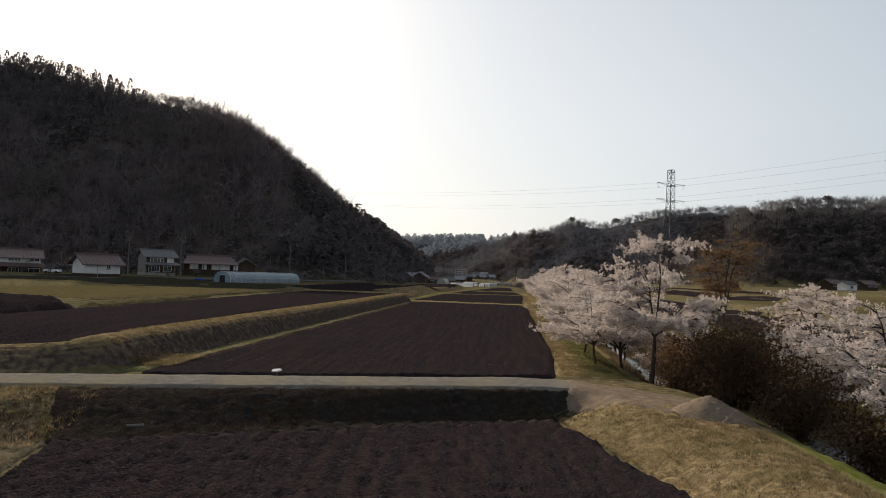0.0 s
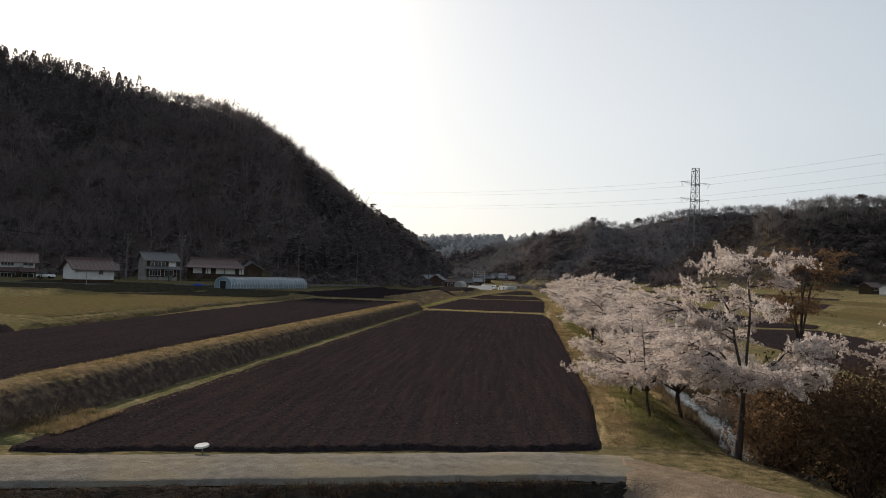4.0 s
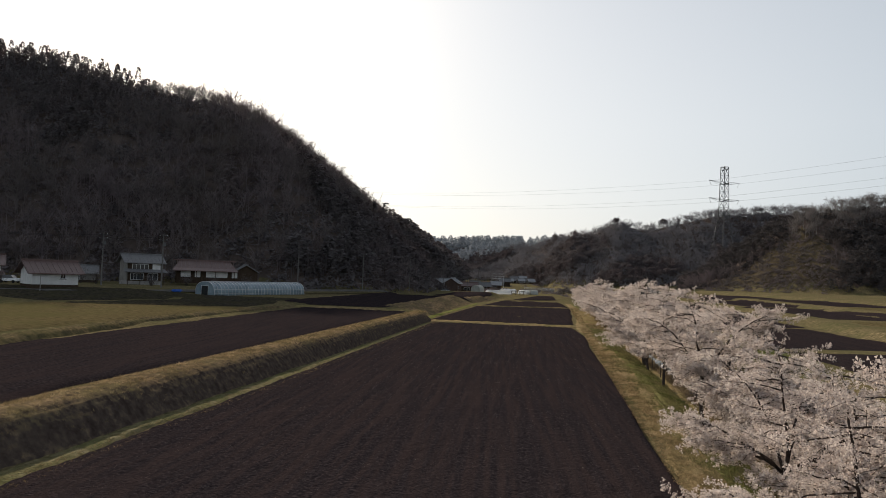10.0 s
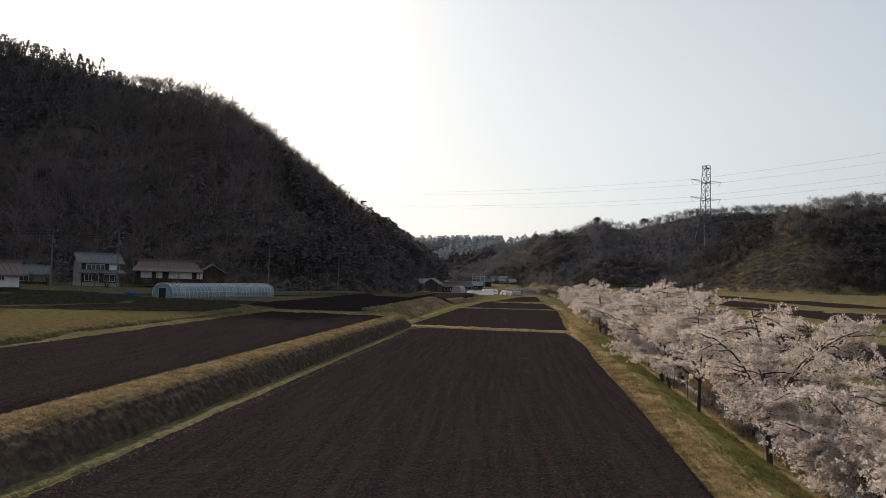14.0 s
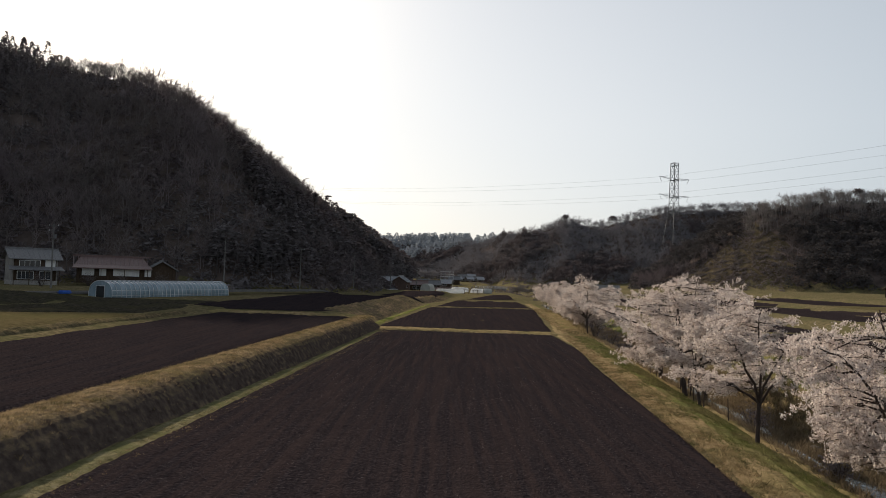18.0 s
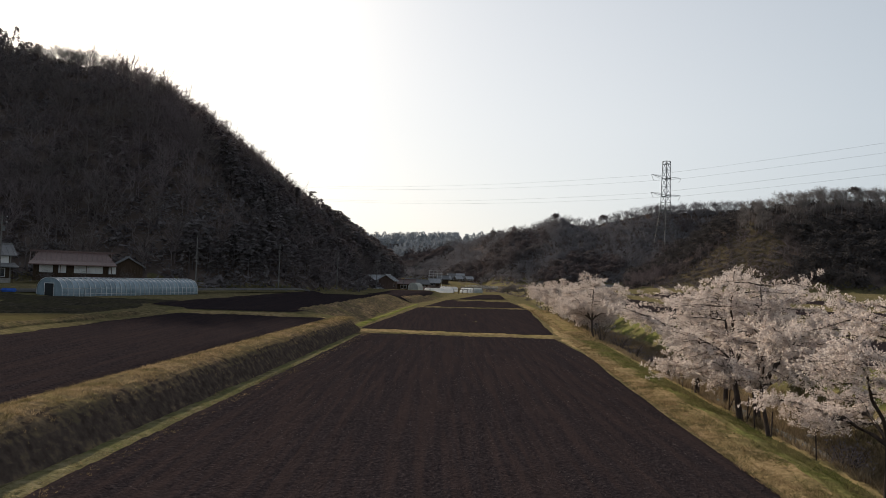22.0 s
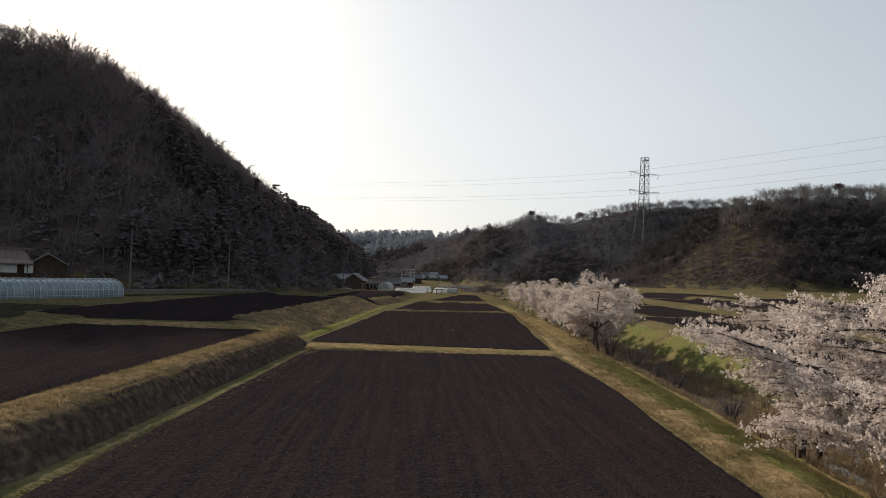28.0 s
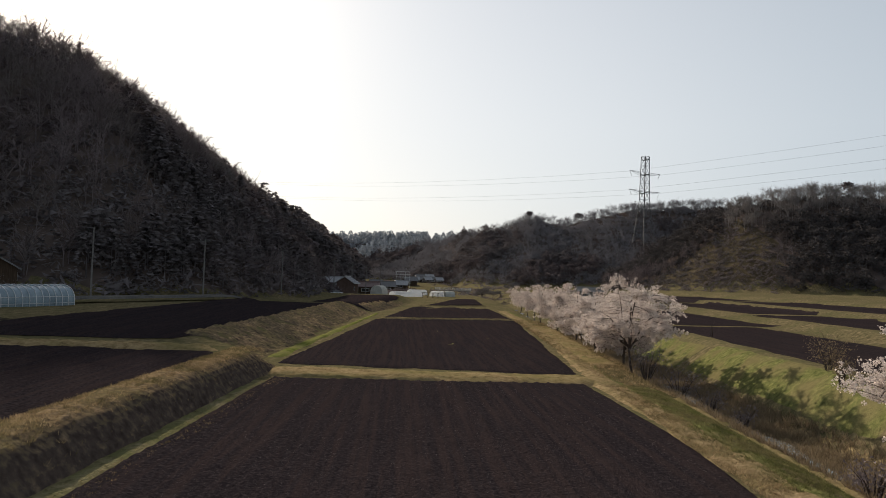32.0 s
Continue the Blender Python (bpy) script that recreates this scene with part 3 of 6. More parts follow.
for k, (u0, y0, u1, y1, top) in enumerate([(24.5, 60, 41, 108, 1.3), (24.5, 112, 42, 148, 1.3), (25.6, 151, 43, 204, 1.3), (29.6, 207, 48, 262, 1.3), (31, 268, 48, 310, 1.3), (50, 90, 66, 160, 2.3), (51, 168, 68, 230, 2.3), (53, 236, 70, 300, 2.3), (72, 150, 92, 220, 3.3), (74, 228, 94, 300, 3.3), (54, 310, 90, 360, 2.9)]):
    field("field_terrace", [su(u0, y0), su(u1, y0 + 3), su(u1, y1 + 3), su(u0, y1)], top, M_SOIL if k not in (5, 8) else M_HAY, SOIL + " on a terrace", 1.5, furrow=0.0, lift=0.13, follow=True)
field("field_edge_grass", [(9.8, 14), (14.6, 14), (11.8, 37.5), (4.8, 38.2)], 0.0, M_OCHRE, "ochre dry grass beside the lower field", 0.3, rough=0.16, furrow=0, lift=0.08, category="grass", follow=True)
field("track_end", [(5.7, 38.7), (10.4, 33.8), (12.7, 38.2), (6.3, 43.8)], 0.0, M_SAND, "bare sandy earth at the end of the track", 0.25, rough=0.05, furrow=0, lift=0.13, category="track", follow=True)
field("stream_edge_grass", [(13.2, 18), (15.0, 18), (14.6, 33.6), (12.5, 33.2)], 0.0, M_LIME, "green grass strip at the top of the stream bank", 0.3, rough=0.1, furrow=0, lift=0.12, category="grass", follow=True)
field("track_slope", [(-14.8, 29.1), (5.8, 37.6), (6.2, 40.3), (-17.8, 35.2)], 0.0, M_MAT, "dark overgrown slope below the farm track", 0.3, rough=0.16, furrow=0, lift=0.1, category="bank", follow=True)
field("lower_field_side", [(-22, 12), (-11.8, 12), (-14.6, 29.3), (-18.3, 34.6)], 0.0, M_SIDE, "patchy pale dry grass slope beside the lower field", 0.35, rough=0.16, furrow=0, lift=0.1, category="bank", follow=True)
field("verge_straw", [su(7.6, 162), su(10.6, 162), su(11.4, 214), su(8.4, 214)], 0.0, M_STRAW, "reddish straw-coloured dry grass on the verge", 0.5, furrow=0, lift=0.2, category="grass")
field("bank_foot_grass", [su(-17.3, 41), su(-15.9, 41.5), su(-16.3, 149), su(-17.4, 149)], 0.0, M_FOOT, "yellow-green grass strip along the bank's foot", 0.4, furrow=0, lift=0.13, category="grass")
for u0, u1, near, far_end, what in ((10.8, 13.4, 62, 150, "straw-covered stream bank below the cherry trees"), (16.5, 19.6, 50, 150, "pale dry grass on the far stream bank")):
    field("stream_bank", [su(u0, near), su(u1, near), su(u1 + 0.2, far_end), su(u0 + 0.2, far_end)], 0.0, M_STRAW, what, 0.4, rough=0.2, furrow=0, lift=0.07, category="bank", follow=True)
for y0 in (100, 140, 178):
    field("terrace_slope", [su(20.0, y0), su(24.3, y0), su(24.8, y0 + 36), su(20.6, y0 + 36)], 0.0, M_GREEN, "yellow-green grass slope rising from the stream", 0.6, rough=0.14, furrow=0, lift=0.12, category="grass", follow=True)
field("grass_strip", [su(-20.2, 162.5), su(-18.7, 163), su(-18.1, 240), su(-19.0, 241)], 0.0, M_LIME, "bright fresh green grass strip at the bank's foot", 0.5, furrow=0, lift=0.1, category="grass")

# ---- banks, ridges and tracks ----
def strip(name, path, profile, material, label, noise_amp=0.08, category="bank", taper=2.5, scale=None):
    """A strip of ground: a profile of (offset to the left, height) swept along a path."""
    path = [np.array(p, float) for p in path]
    lens = [0.0]
    for p, q in zip(path, path[1:]):
        lens.append(lens[-1] + float(np.linalg.norm(q[:2] - p[:2])))
    step = 0.5 if lens[-1] < 130 else 1.0
    ss = np.linspace(0, lens[-1], max(3, int(lens[-1] / step)))
    pts = np.stack([np.interp(ss, lens, [p[k] for p in path]) for k in range(3)], -1)
    d = np.gradient(pts[:, :2], axis=0)
    d /= np.linalg.norm(d, axis=1)[:, None]
    side = np.stack([-d[:, 1], d[:, 0]], -1)
    prof = np.array(profile, float)
    us = np.linspace(0, 1, max(4, (len(prof) - 1) * 5 + 1))
    off = np.interp(us, np.linspace(0, 1, len(prof)), prof[:, 0])
    hz = np.interp(us, np.linspace(0, 1, len(prof)), prof[:, 1])
    x = pts[:, None, 0] + side[:, None, 0] * off
    y = pts[:, None, 1] + side[:, None, 1] * off
    z = pts[:, None, 2] + hz
    mid = np.minimum(us, 1 - us) > 0.01
    end = np.clip(np.minimum(ss, ss[-1] - ss) / taper, 0, 1)[:, None] if taper else 1.0
    if scale:
        end = np.interp(ss, lens, scale)[:, None]
    z = pts[:, None, 2] + np.where(hz > 0, hz * end ** 0.6, hz) - (0.05 if scale else 0.3) * (1 - end)
    z = z + mid * noise_amp * (wave(x, y, 1.7, 1) + 0.7 * wave(x, y, 0.6, 2) + 1.2 * (rng.random(x.shape) - 0.5))
    x = x + mid * noise_amp * (wave(x, y, 2.6, 7) + rng.random(x.shape) - 0.5)
    n, m = len(us), len(ss)
    i = np.arange(n * m).reshape(m, n)
    q = np.stack([i[:-1, :-1], i[1:, :-1], i[1:, 1:], i[:-1, 1:]], -1).reshape(-1, 4)
    me = np_mesh(name, np.stack([x, y, z], -1).reshape(-1, 3), q)
    smooth(me)
    return tagged(put(name, me, material), label, category, kind="structure")


BANK = "grassy earth bank with dry tufts on its shaded face"
BANK_LINE = [(-32, 36.0, 0.1), (-26, 37.5, 0.1), (-21.6, 38.6, 0.1), (-18.9, 39.6, 0.06), (-17.6, 41.4, 0.03), (-17.1, 46.0, 0.0)] + [(*su(-17.0, y), 0.0) for y in (52, 60, 80, 100, 120, 140, 152, 156)]
BANK_RISE = [0.15, 0.4, 0.6, 0.78, 0.92, 1, 1, 1, 1, 1, 1, 1, 0.9, 0.1]
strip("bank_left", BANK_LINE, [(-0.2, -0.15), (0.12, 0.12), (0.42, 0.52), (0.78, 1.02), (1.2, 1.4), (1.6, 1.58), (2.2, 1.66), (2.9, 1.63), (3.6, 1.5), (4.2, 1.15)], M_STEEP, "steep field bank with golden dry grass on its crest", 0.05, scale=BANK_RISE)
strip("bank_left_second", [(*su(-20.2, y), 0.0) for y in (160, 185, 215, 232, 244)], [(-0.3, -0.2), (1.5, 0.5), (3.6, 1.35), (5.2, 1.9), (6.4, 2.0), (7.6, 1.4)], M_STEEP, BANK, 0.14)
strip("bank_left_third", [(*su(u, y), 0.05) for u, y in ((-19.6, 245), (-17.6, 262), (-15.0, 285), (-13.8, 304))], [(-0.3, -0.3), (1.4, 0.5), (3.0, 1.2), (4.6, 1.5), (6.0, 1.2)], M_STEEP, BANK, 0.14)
strip("ridge_cross", [(*su(8.0, 152.7), 0.0), (*su(-3, 152.9), 0.0), (*su(-19.5, 153.9), 0.02)], [(2.6, -0.12), (2.0, 0.12), (1.0, 0.24), (-0.6, 0.28), (-1.6, 0.2), (-2.8, -0.12)], M_STRAW, "low grassy ridge between two ploughed fields", 0.07, "ridge")
strip("ridge_cross_second", [(*su(8.0, 230.5), 0.0), (*su(-18, 223.8), 0.0)], [(-0.7, -0.1), (-0.3, 0.25), (0.4, 0.25), (0.9, -0.1)], M_STRAW, "low grassy ridge between two ploughed fields", 0.05, "ridge")
strip("ridge_cross_third", [(*su(7.0, 289), 0.15), (*su(-14, 277), 0.05)], [(-0.8, -0.1), (-0.3, 0.3), (0.4, 0.3), (0.9, -0.1)], M_BANK, "low grassy ridge between two ploughed fields", 0.05, "ridge")
strip("ridge_left_cross", [(*su(-21, 155.0), 1.45), (*su(-42, 155.0), 1.5)], [(-1.9, -0.25), (-0.9, 0.2), (0, 0.26), (0.9, 0.22), (1.9, -0.2)], M_STRAW, "low dry grass ridge between upper fields", 0.08, "ridge")
strip("ridge_meadow_edge", [(-34.5, 70, 1.4), (*su(-40.5, 110), 1.4), (*su(-40.6, 150), 1.4)], [(-0.9, -0.2), (-0.2, 0.35), (0.6, 0.5), (1.4, 0.3)], M_BANK, "rough grassy edge of the meadow", 0.08, "ridge")
strip("bank_near_left", [(-33.5, 44, 1.2), (-34.5, 60, 1.2), (-35.5, 72, 1.2)], [(-0.5, -0.2), (0.8, 0.7), (2.4, 1.3), (5.0, 1.45), (24, 1.3), (40, 1.0)], M_SOIL, "dark bare earth bank beside the upper field", 0.15)
VERGE = [(6.0, 44.8), (6.9, 60), (7.0, 80), (7.0, 100), (6.9, 120), (6.6, 140), (5.9, 152), (6.2, 160), (7.2, 180), (7.6, 225), (6.5, 270)]
strip("verge_field_side", [(*su(u, y), 0.0) for u, y in VERGE], [(0.15, -0.1), (-0.4, 0.14), (-1.2, 0.17), (-1.8, 0.13), (-2.1, -0.1)], M_OCHRE, "ochre dry grass along the field's edge", 0.07, "verge")
strip("verge_grass", [(*su(u - 0.1, y), 0.0) for u, y in VERGE], [(-1.4, -0.08), (-1.8, 0.14), (-2.2, 0.12), (-2.9, -0.1), (-3.8, -0.45), (-4.8, -0.8)], M_GREEN, "green and straw grass verge beside the cherry trees", 0.08, "verge")
strip("track", [(-60, 27.5, 0.2), (-22, 36.1, 0.18), (-8, 39.2, 0.16), (0, 41.0, 0.15), (4, 41.9, 0.15), (7.0, 42.2, 0.06)], [(-1.95, -0.12), (-1.75, 0.03), (-0.6, 0.1), (0, 0.08), (0.6, 0.1), (1.4, 0.04), (1.6, -0.1)], M_TRACK, "pale gravel farm track crossing between the fields", 0.02, "track", 0)
strip("lane", [(-150, 128, 2.6), (-100, 141, 2.6), (-70, 158, 2.7), (-58, 176, 2.9), (-44, 205, 3.0), (-30, 232, 3.0)], [(-1.7, -0.3), (-1.5, 0.05), (0, 0.1), (1.5, 0.05), (1.7, -0.3)], M_ASPHALT, "narrow asphalt village lane", 0.01, "lane")

# mound of earth by the track
n = 40
gx, gy = np.meshgrid(np.linspace(-1, 1, n), np.linspace(-1, 1, n))
r = np.hypot(gx, gy) * (1 + 0.1 * np.sin(3 * np.arctan2(gy, gx) + 1))
hz = 0.9 * np.clip(1 - r, 0, 1) ** 0.9 - 0.12 * (r >= 1) + (0.05 * wave(gx * 3, gy * 3, 0.7, 2) + 0.05 * (rng.random(gx.shape) - 0.5)) * (r < 0.95)
i = np.arange(n * n).reshape(n, n)
me = np_mesh("earth_mound", np.stack([11.25 + 1.5 * gx - 0.3 * gy, 34.6 + 2.2 * gy, 0.03 + hz], -1).reshape(-1, 3), np.stack([i[:-1, :-1], i[:-1, 1:], i[1:, 1:], i[1:, :-1]], -1).reshape(-1, 4))
smooth(me)
tagged(put("earth_mound", me, M_SAND), "small peaked heap of brown dry earth beside the track", "mound")

# river
ys = np.arange(-20, 330, 0.6)
ws = np.linspace(-1.0, 1.0, 14)
bed = (1.25 - 0.55 * ramp_up(ys, 70, 100) + 0.25 * wave(ys, ys * 0, 7.0, 9))[:, None]
X = 15.4 + 3.6 * (1 - ramp_up(ys, 41, 49))[:, None] + shear(ys)[:, None] + ws[None, :] * bed + 1.1 * wave(ys, ys * 0, 5.0, 3)[:, None]
Y = np.repeat(ys[:, None], 14, 1)
Z = -2.2 + 0.03 * wave(X, Y, 0.5, 1) + 0.025 * (rng.random(X.shape) - 0.5)
i = np.arange(X.size).reshape(X.shape)
me = np_mesh("water", np.stack([X, Y, Z], -1).reshape(-1, 3), np.stack([i[:-1, :-1], i[:-1, 1:], i[1:, 1:], i[1:, :-1]], -1).reshape(-1, 4))
smooth(me)
tagged(put("water", me, M_WATER), "shallow rippled stream between grassy banks", "river", kind="structure")


# ---- cherry trees ----
def cherry(seed, height=7.6, spread=4.4, leaf=None, dens=1.0, floor=0.8, clear=0.26, girth=1.0):
    """A cherry tree at the origin: trunk, spreading limbs with their branches, and a crown of small blossom clusters."""
    r = random.Random(seed)
    tree = new("cherry_tree")
    lean = Vector((r.uniform(-0.2, 0.2), r.uniform(-0.2, 0.2), 1)).normalized()
    fork = lean * (height * clear * r.uniform(0.92, 1.08))
    pts = [Vector((0, 0, -0.6)), Vector((0, 0, 0.05)), lean * (fork.length * 0.5) + Vector((r.uniform(-.09, .09), r.uniform(-.09, .09), 0)), fork]
    vs, fs = tube(pts, [0.2 * girth, 0.135 * girth, 0.11 * girth, 0.1], 8)
    me = np_mesh("trunk", np.array([tuple(v) for v in vs]), np.array(fs))
    smooth(me)
    put("trunk", me, M_BARK, tree)
    tips = []
    limbs = r.randint(6, 7)
    for k in range(limbs):
        az = 2 * math.pi * (k + r.uniform(-0.3, 0.3)) / limbs
        central = k == 0
        reach = spread * r.uniform(0.6, 0.8) * (0.3 if central else 1)
        top = height * (r.uniform(0.84, 0.9) if central else r.choice((0.42, 0.54, 0.64, 0.74)) * r.uniform(0.94, 1.06))
        end = Vector((math.cos(az) * reach, math.sin(az) * reach, top))
        chunks = []
        start = fork - lean * r.uniform(0, 0.12) * fork.length
        ctrl = start + Vector((math.cos(az) * reach * 0.42, math.sin(az) * reach * 0.42, (top - start.z) * 0.75))
        limb = []
        for j in range(7):
            t = j / 6
            p = start * (1 - t) ** 2 + ctrl * 2 * t * (1 - t) + end * t * t
            limb.append(p + Vector((r.uniform(-.1, .1), r.uniform(-.1, .1), r.uniform(-.08, .08))) * (j > 0))
        tips.append(limb[3:])
        chunks.append(tube(limb, [0.074 * (1 - 0.82 * j / 6) + 0.01 for j in range(7)], 6))
        for b in range(11):
            f = r.uniform(0.25, 1.0) * 6
            a = limb[int(min(f, 5))].lerp(limb[int(min(f, 5)) + 1], min(f - int(min(f, 5)), 1))
            baz = r.uniform(0, 6.283) if central else az + r.uniform(-1.5, 1.5)
            bl = spread * r.uniform(0.24, 0.46) * (1.25 if central else 1)
            e = a + Vector((math.cos(baz) * bl, math.sin(baz) * bl, r.uniform(-0.16, 0.34) * bl))
            br = [a.lerp(e, q / 4) + Vector((r.uniform(-.1, .1), r.uniform(-.1, .1), r.uniform(-.06, .1) - 0.14 * (q / 4) ** 2 * bl)) * (q > 0) for q in range(5)]
            chunks.append(tube(br, [0.036 * (1 - 0.85 * q / 4) + 0.006 for q in range(5)], 4))
            tips.append(br)
            for w in range(6):
                f = r.uniform(0.2, 1) * 4
                a2 = br[int(min(f, 3))].lerp(br[int(min(f, 3)) + 1], min(f - int(min(f, 3)), 1))
                d2 = Vector((math.cos(baz + r.uniform(-1.5, 1.5)), math.sin(baz + r.uniform(-1.5, 1.5)), r.uniform(-0.3, 0.45))) * r.uniform(0.5, 1.4)
                tw = [a2, a2 + d2 * 0.5 + Vector((0, 0, 0.05)), a2 + d2]
                chunks.append(tube(tw, [0.013, 0.008, 0.004], 3))
                tips.append(tw)
        v, f2 = join([(np.array([tuple(p) for p in a]), np.array(b)) for a, b in chunks])
        me = np_mesh("limb", v, f2)
        smooth(me)
        put("limb", me, M_BARK, tree)
    # blossom: tight clusters of small petals strung along the outer branches
    g = np.random.default_rng(seed)
    centres = []
    for br in tips:
        long = sum((q - p).length for p, q in zip(br, br[1:]))
        for _ in range(int(long * 11 * dens) + 1):
            t = g.random() ** 0.8 * (len(br) - 1)
            k = min(int(t), len(br) - 2)
            centres.append(np.array(br[k].lerp(br[k + 1], t - k)) + g.normal(0, 0.07, 3))
    c = np.array(centres)
    c = c[c[:, 2] > floor + 0.5 * np.sin(c[:, 0] * 2.1 + seed) * np.cos(c[:, 1] * 1.7)]
    coarse_leaf = 2.1 if dens < 0.6 else 1.0
    petals = 6 if dens < 0.6 else 10
    o = np.repeat(c, petals, 0) + g.normal(0, 0.045, (len(c) * petals, 3))
    nrm = g.normal(0, 1, o.shape)
    t1 = np.cross(nrm, g.normal(0, 1, o.shape))
    t1 /= np.linalg.norm(t1, axis=1)[:, None]
    t2 = np.cross(t1, nrm)
    t2 /= np.linalg.norm(t2, axis=1)[:, None]
    s = (g.random(len(o)) * 0.022 + 0.026)[:, None] * coarse_leaf
    v = np.stack([o + t1 * s, o - t1 * s * 0.5 + t2 * s * 0.87, o - t1 * s * 0.5 - t2 * s * 0.87], 1).reshape(-1, 3)
    me = np_mesh("crown", v, np.arange(len(v)).reshape(-1, 3))
    put("crown", me, leaf or M_BLOSSOM, tree, "pale pink blossom clumps" if not leaf else "bronze young leaves")
    return tree


CHERRY = "cherry tree in full pale pink blossom on the river bank"
kinds = [cherry(11, 7.8, 5.2), cherry(23, 7.8, 5.4, None, 1.0, 1.4), cherry(37, 7.4, 5.6, None, 1.0, 2.1, 0.3, 1.25), cherry(41, 8.8, 5.2, None, 1.35, 1.7, 0.34, 1.5), cherry(53, 7.6, 5.6, None, 1.0, 0.7), cherry(67, 7.6, 5.2, None, 0.5, 0.8), cherry(11, 7.8, 5.2, None, 0.9, 2.3, 0.3, 1.35)]
stand = [
    (11.5, 44.9, 3, 0.8, 40, 0, 1.32), (17.4, 58.0, 4, 0.8, 15, 0.4, 0.92), (9.8, 52.8, 4, 0.66, 120, 0, 1.15), (10.2, 59.6, 1, 0.7, 250, 0, 1.12), (12.4, 56.4, 4, 0.78, 60, 0, 0.98), (13.2, 60.5, 4, 0.9, 200, 0, 0.92), (14.8, 67.0, 4, 0.9, 260, 0, 0.98), (14.6, 73.0, 4, 0.85, 10, 0, 1.06), (16.0, 74.5, 1, 0.95, 75, 0, 1.05),
    (13.5, 80.2, 2, 0.92, 150), (16.2, 84.0, 3, 0.85, 20), (13.9, 92.2, 0, 0.95, 260, 0, 1.0), (14.9, 102.8, 1, 0.78, 95, 0, 1.45), (15.5, 107.4, 2, 1.02, 220, 0, 1.24), (18.6, 112.0, 3, 1.05, 300), (16.8, 117.4, 6, 0.93, 200, 0, 1.04), (21.5, 124.0, 6, 1.05, 140),
    (19.4, 160.5, 4, 0.9, 60), (20.4, 166.0, 4, 0.86, 190), (22.6, 172, 1, 0.9, 20), (20.8, 177, 4, 0.8, 70), (23.4, 183, 4, 0.85, 130), (21.8, 190, 0, 0.8, 240), (24.2, 197, 4, 0.8, 280), (22.8, 205, 4, 0.76, 15), (24.8, 214, 2, 0.75, 75), (24.0, 224, 4, 0.75, 15), (25.2, 236, 4, 0.75, 100), (26.4, 250, 0, 0.75, 40), (27.5, 266, 4, 0.7, 210),
    (20.4, 36.0, 0, 1.1, 170, 0.7, 1.05), (22.3, 43.5, 0, 0.85, 85, 1.0, 1.0), (24.0, 52.5, 2, 0.8, 30, 0.6, 1.0), (31, 208, 3, 0.9, 45),
]
for x, y, k, s, rot, *more in stand:
    k = 5 if y > 170 else k
    slim = 0.92 if 58 < y < 100 else 1.08 if 100 < y < 130 else 0.98 if y < 53 else 1.0
    low, tall = more or (0.0, 1.06 if y < 75 else 1.2 if y < 100 else 1.1 if y < 150 else 1.32)
    m = pose(x, y, at_land(x, y) - low, 0, 0, rot) @ Matrix.Diagonal((s * slim, s * slim, s * tall, 1))
    tagged(copy_thing(kinds[k], m), CHERRY, "tree", "cherry trees along the river")
for ob in kinds:
    for o in (*ob.children_recursive, ob):
        bpy.data.objects.remove(o)


# ---- woods ----
def spray_shape(seed, n=95, round_top=False):
    """A tree crown of small drooping sprays, one unit high: a cone, or a round head on a bare stem."""
    g = np.random.default_rng(seed)
    vs, fs = [], []
    for k in range(n):
        if round_top:
            d = g.normal(0, 1, 3)
            d /= np.linalg.norm(d)
            c = d * g.uniform(0.2, 1.0) * np.array([0.24, 0.24, 0.2]) + np.array([0, 0, 0.74])
        else:
            t = g.random() ** 0.75
            a, r = g.uniform(0, 6.283), 0.19 * (1 - t) ** 0.75 * g.uniform(0.7, 1.1)
            c = np.array([r * math.cos(a), r * math.sin(a), 0.14 + 0.86 * t])
            d = np.array([math.cos(a), math.sin(a), -0.5])
        s = np.cross(d, g.normal(0, 1, 3))
        s = s / np.linalg.norm(s) * 0.04
        n0 = len(vs)
        vs += [c - s, c + s, c + d * g.uniform(0.05, 0.1) + np.array([0, 0, 0.015])]
        fs.append((n0, n0 + 1, n0 + 2))
    n0 = len(vs)
    vs += [(0.013, 0, 0), (-0.007, 0.011, 0), (-0.007, -0.011, 0), (0, 0, 0.9)]
    fs += [(n0, n0 + 1, n0 + 3), (n0 + 1, n0 + 2, n0 + 3), (n0 + 2, n0, n0 + 3)]
    return np.array(vs), np.array(fs)


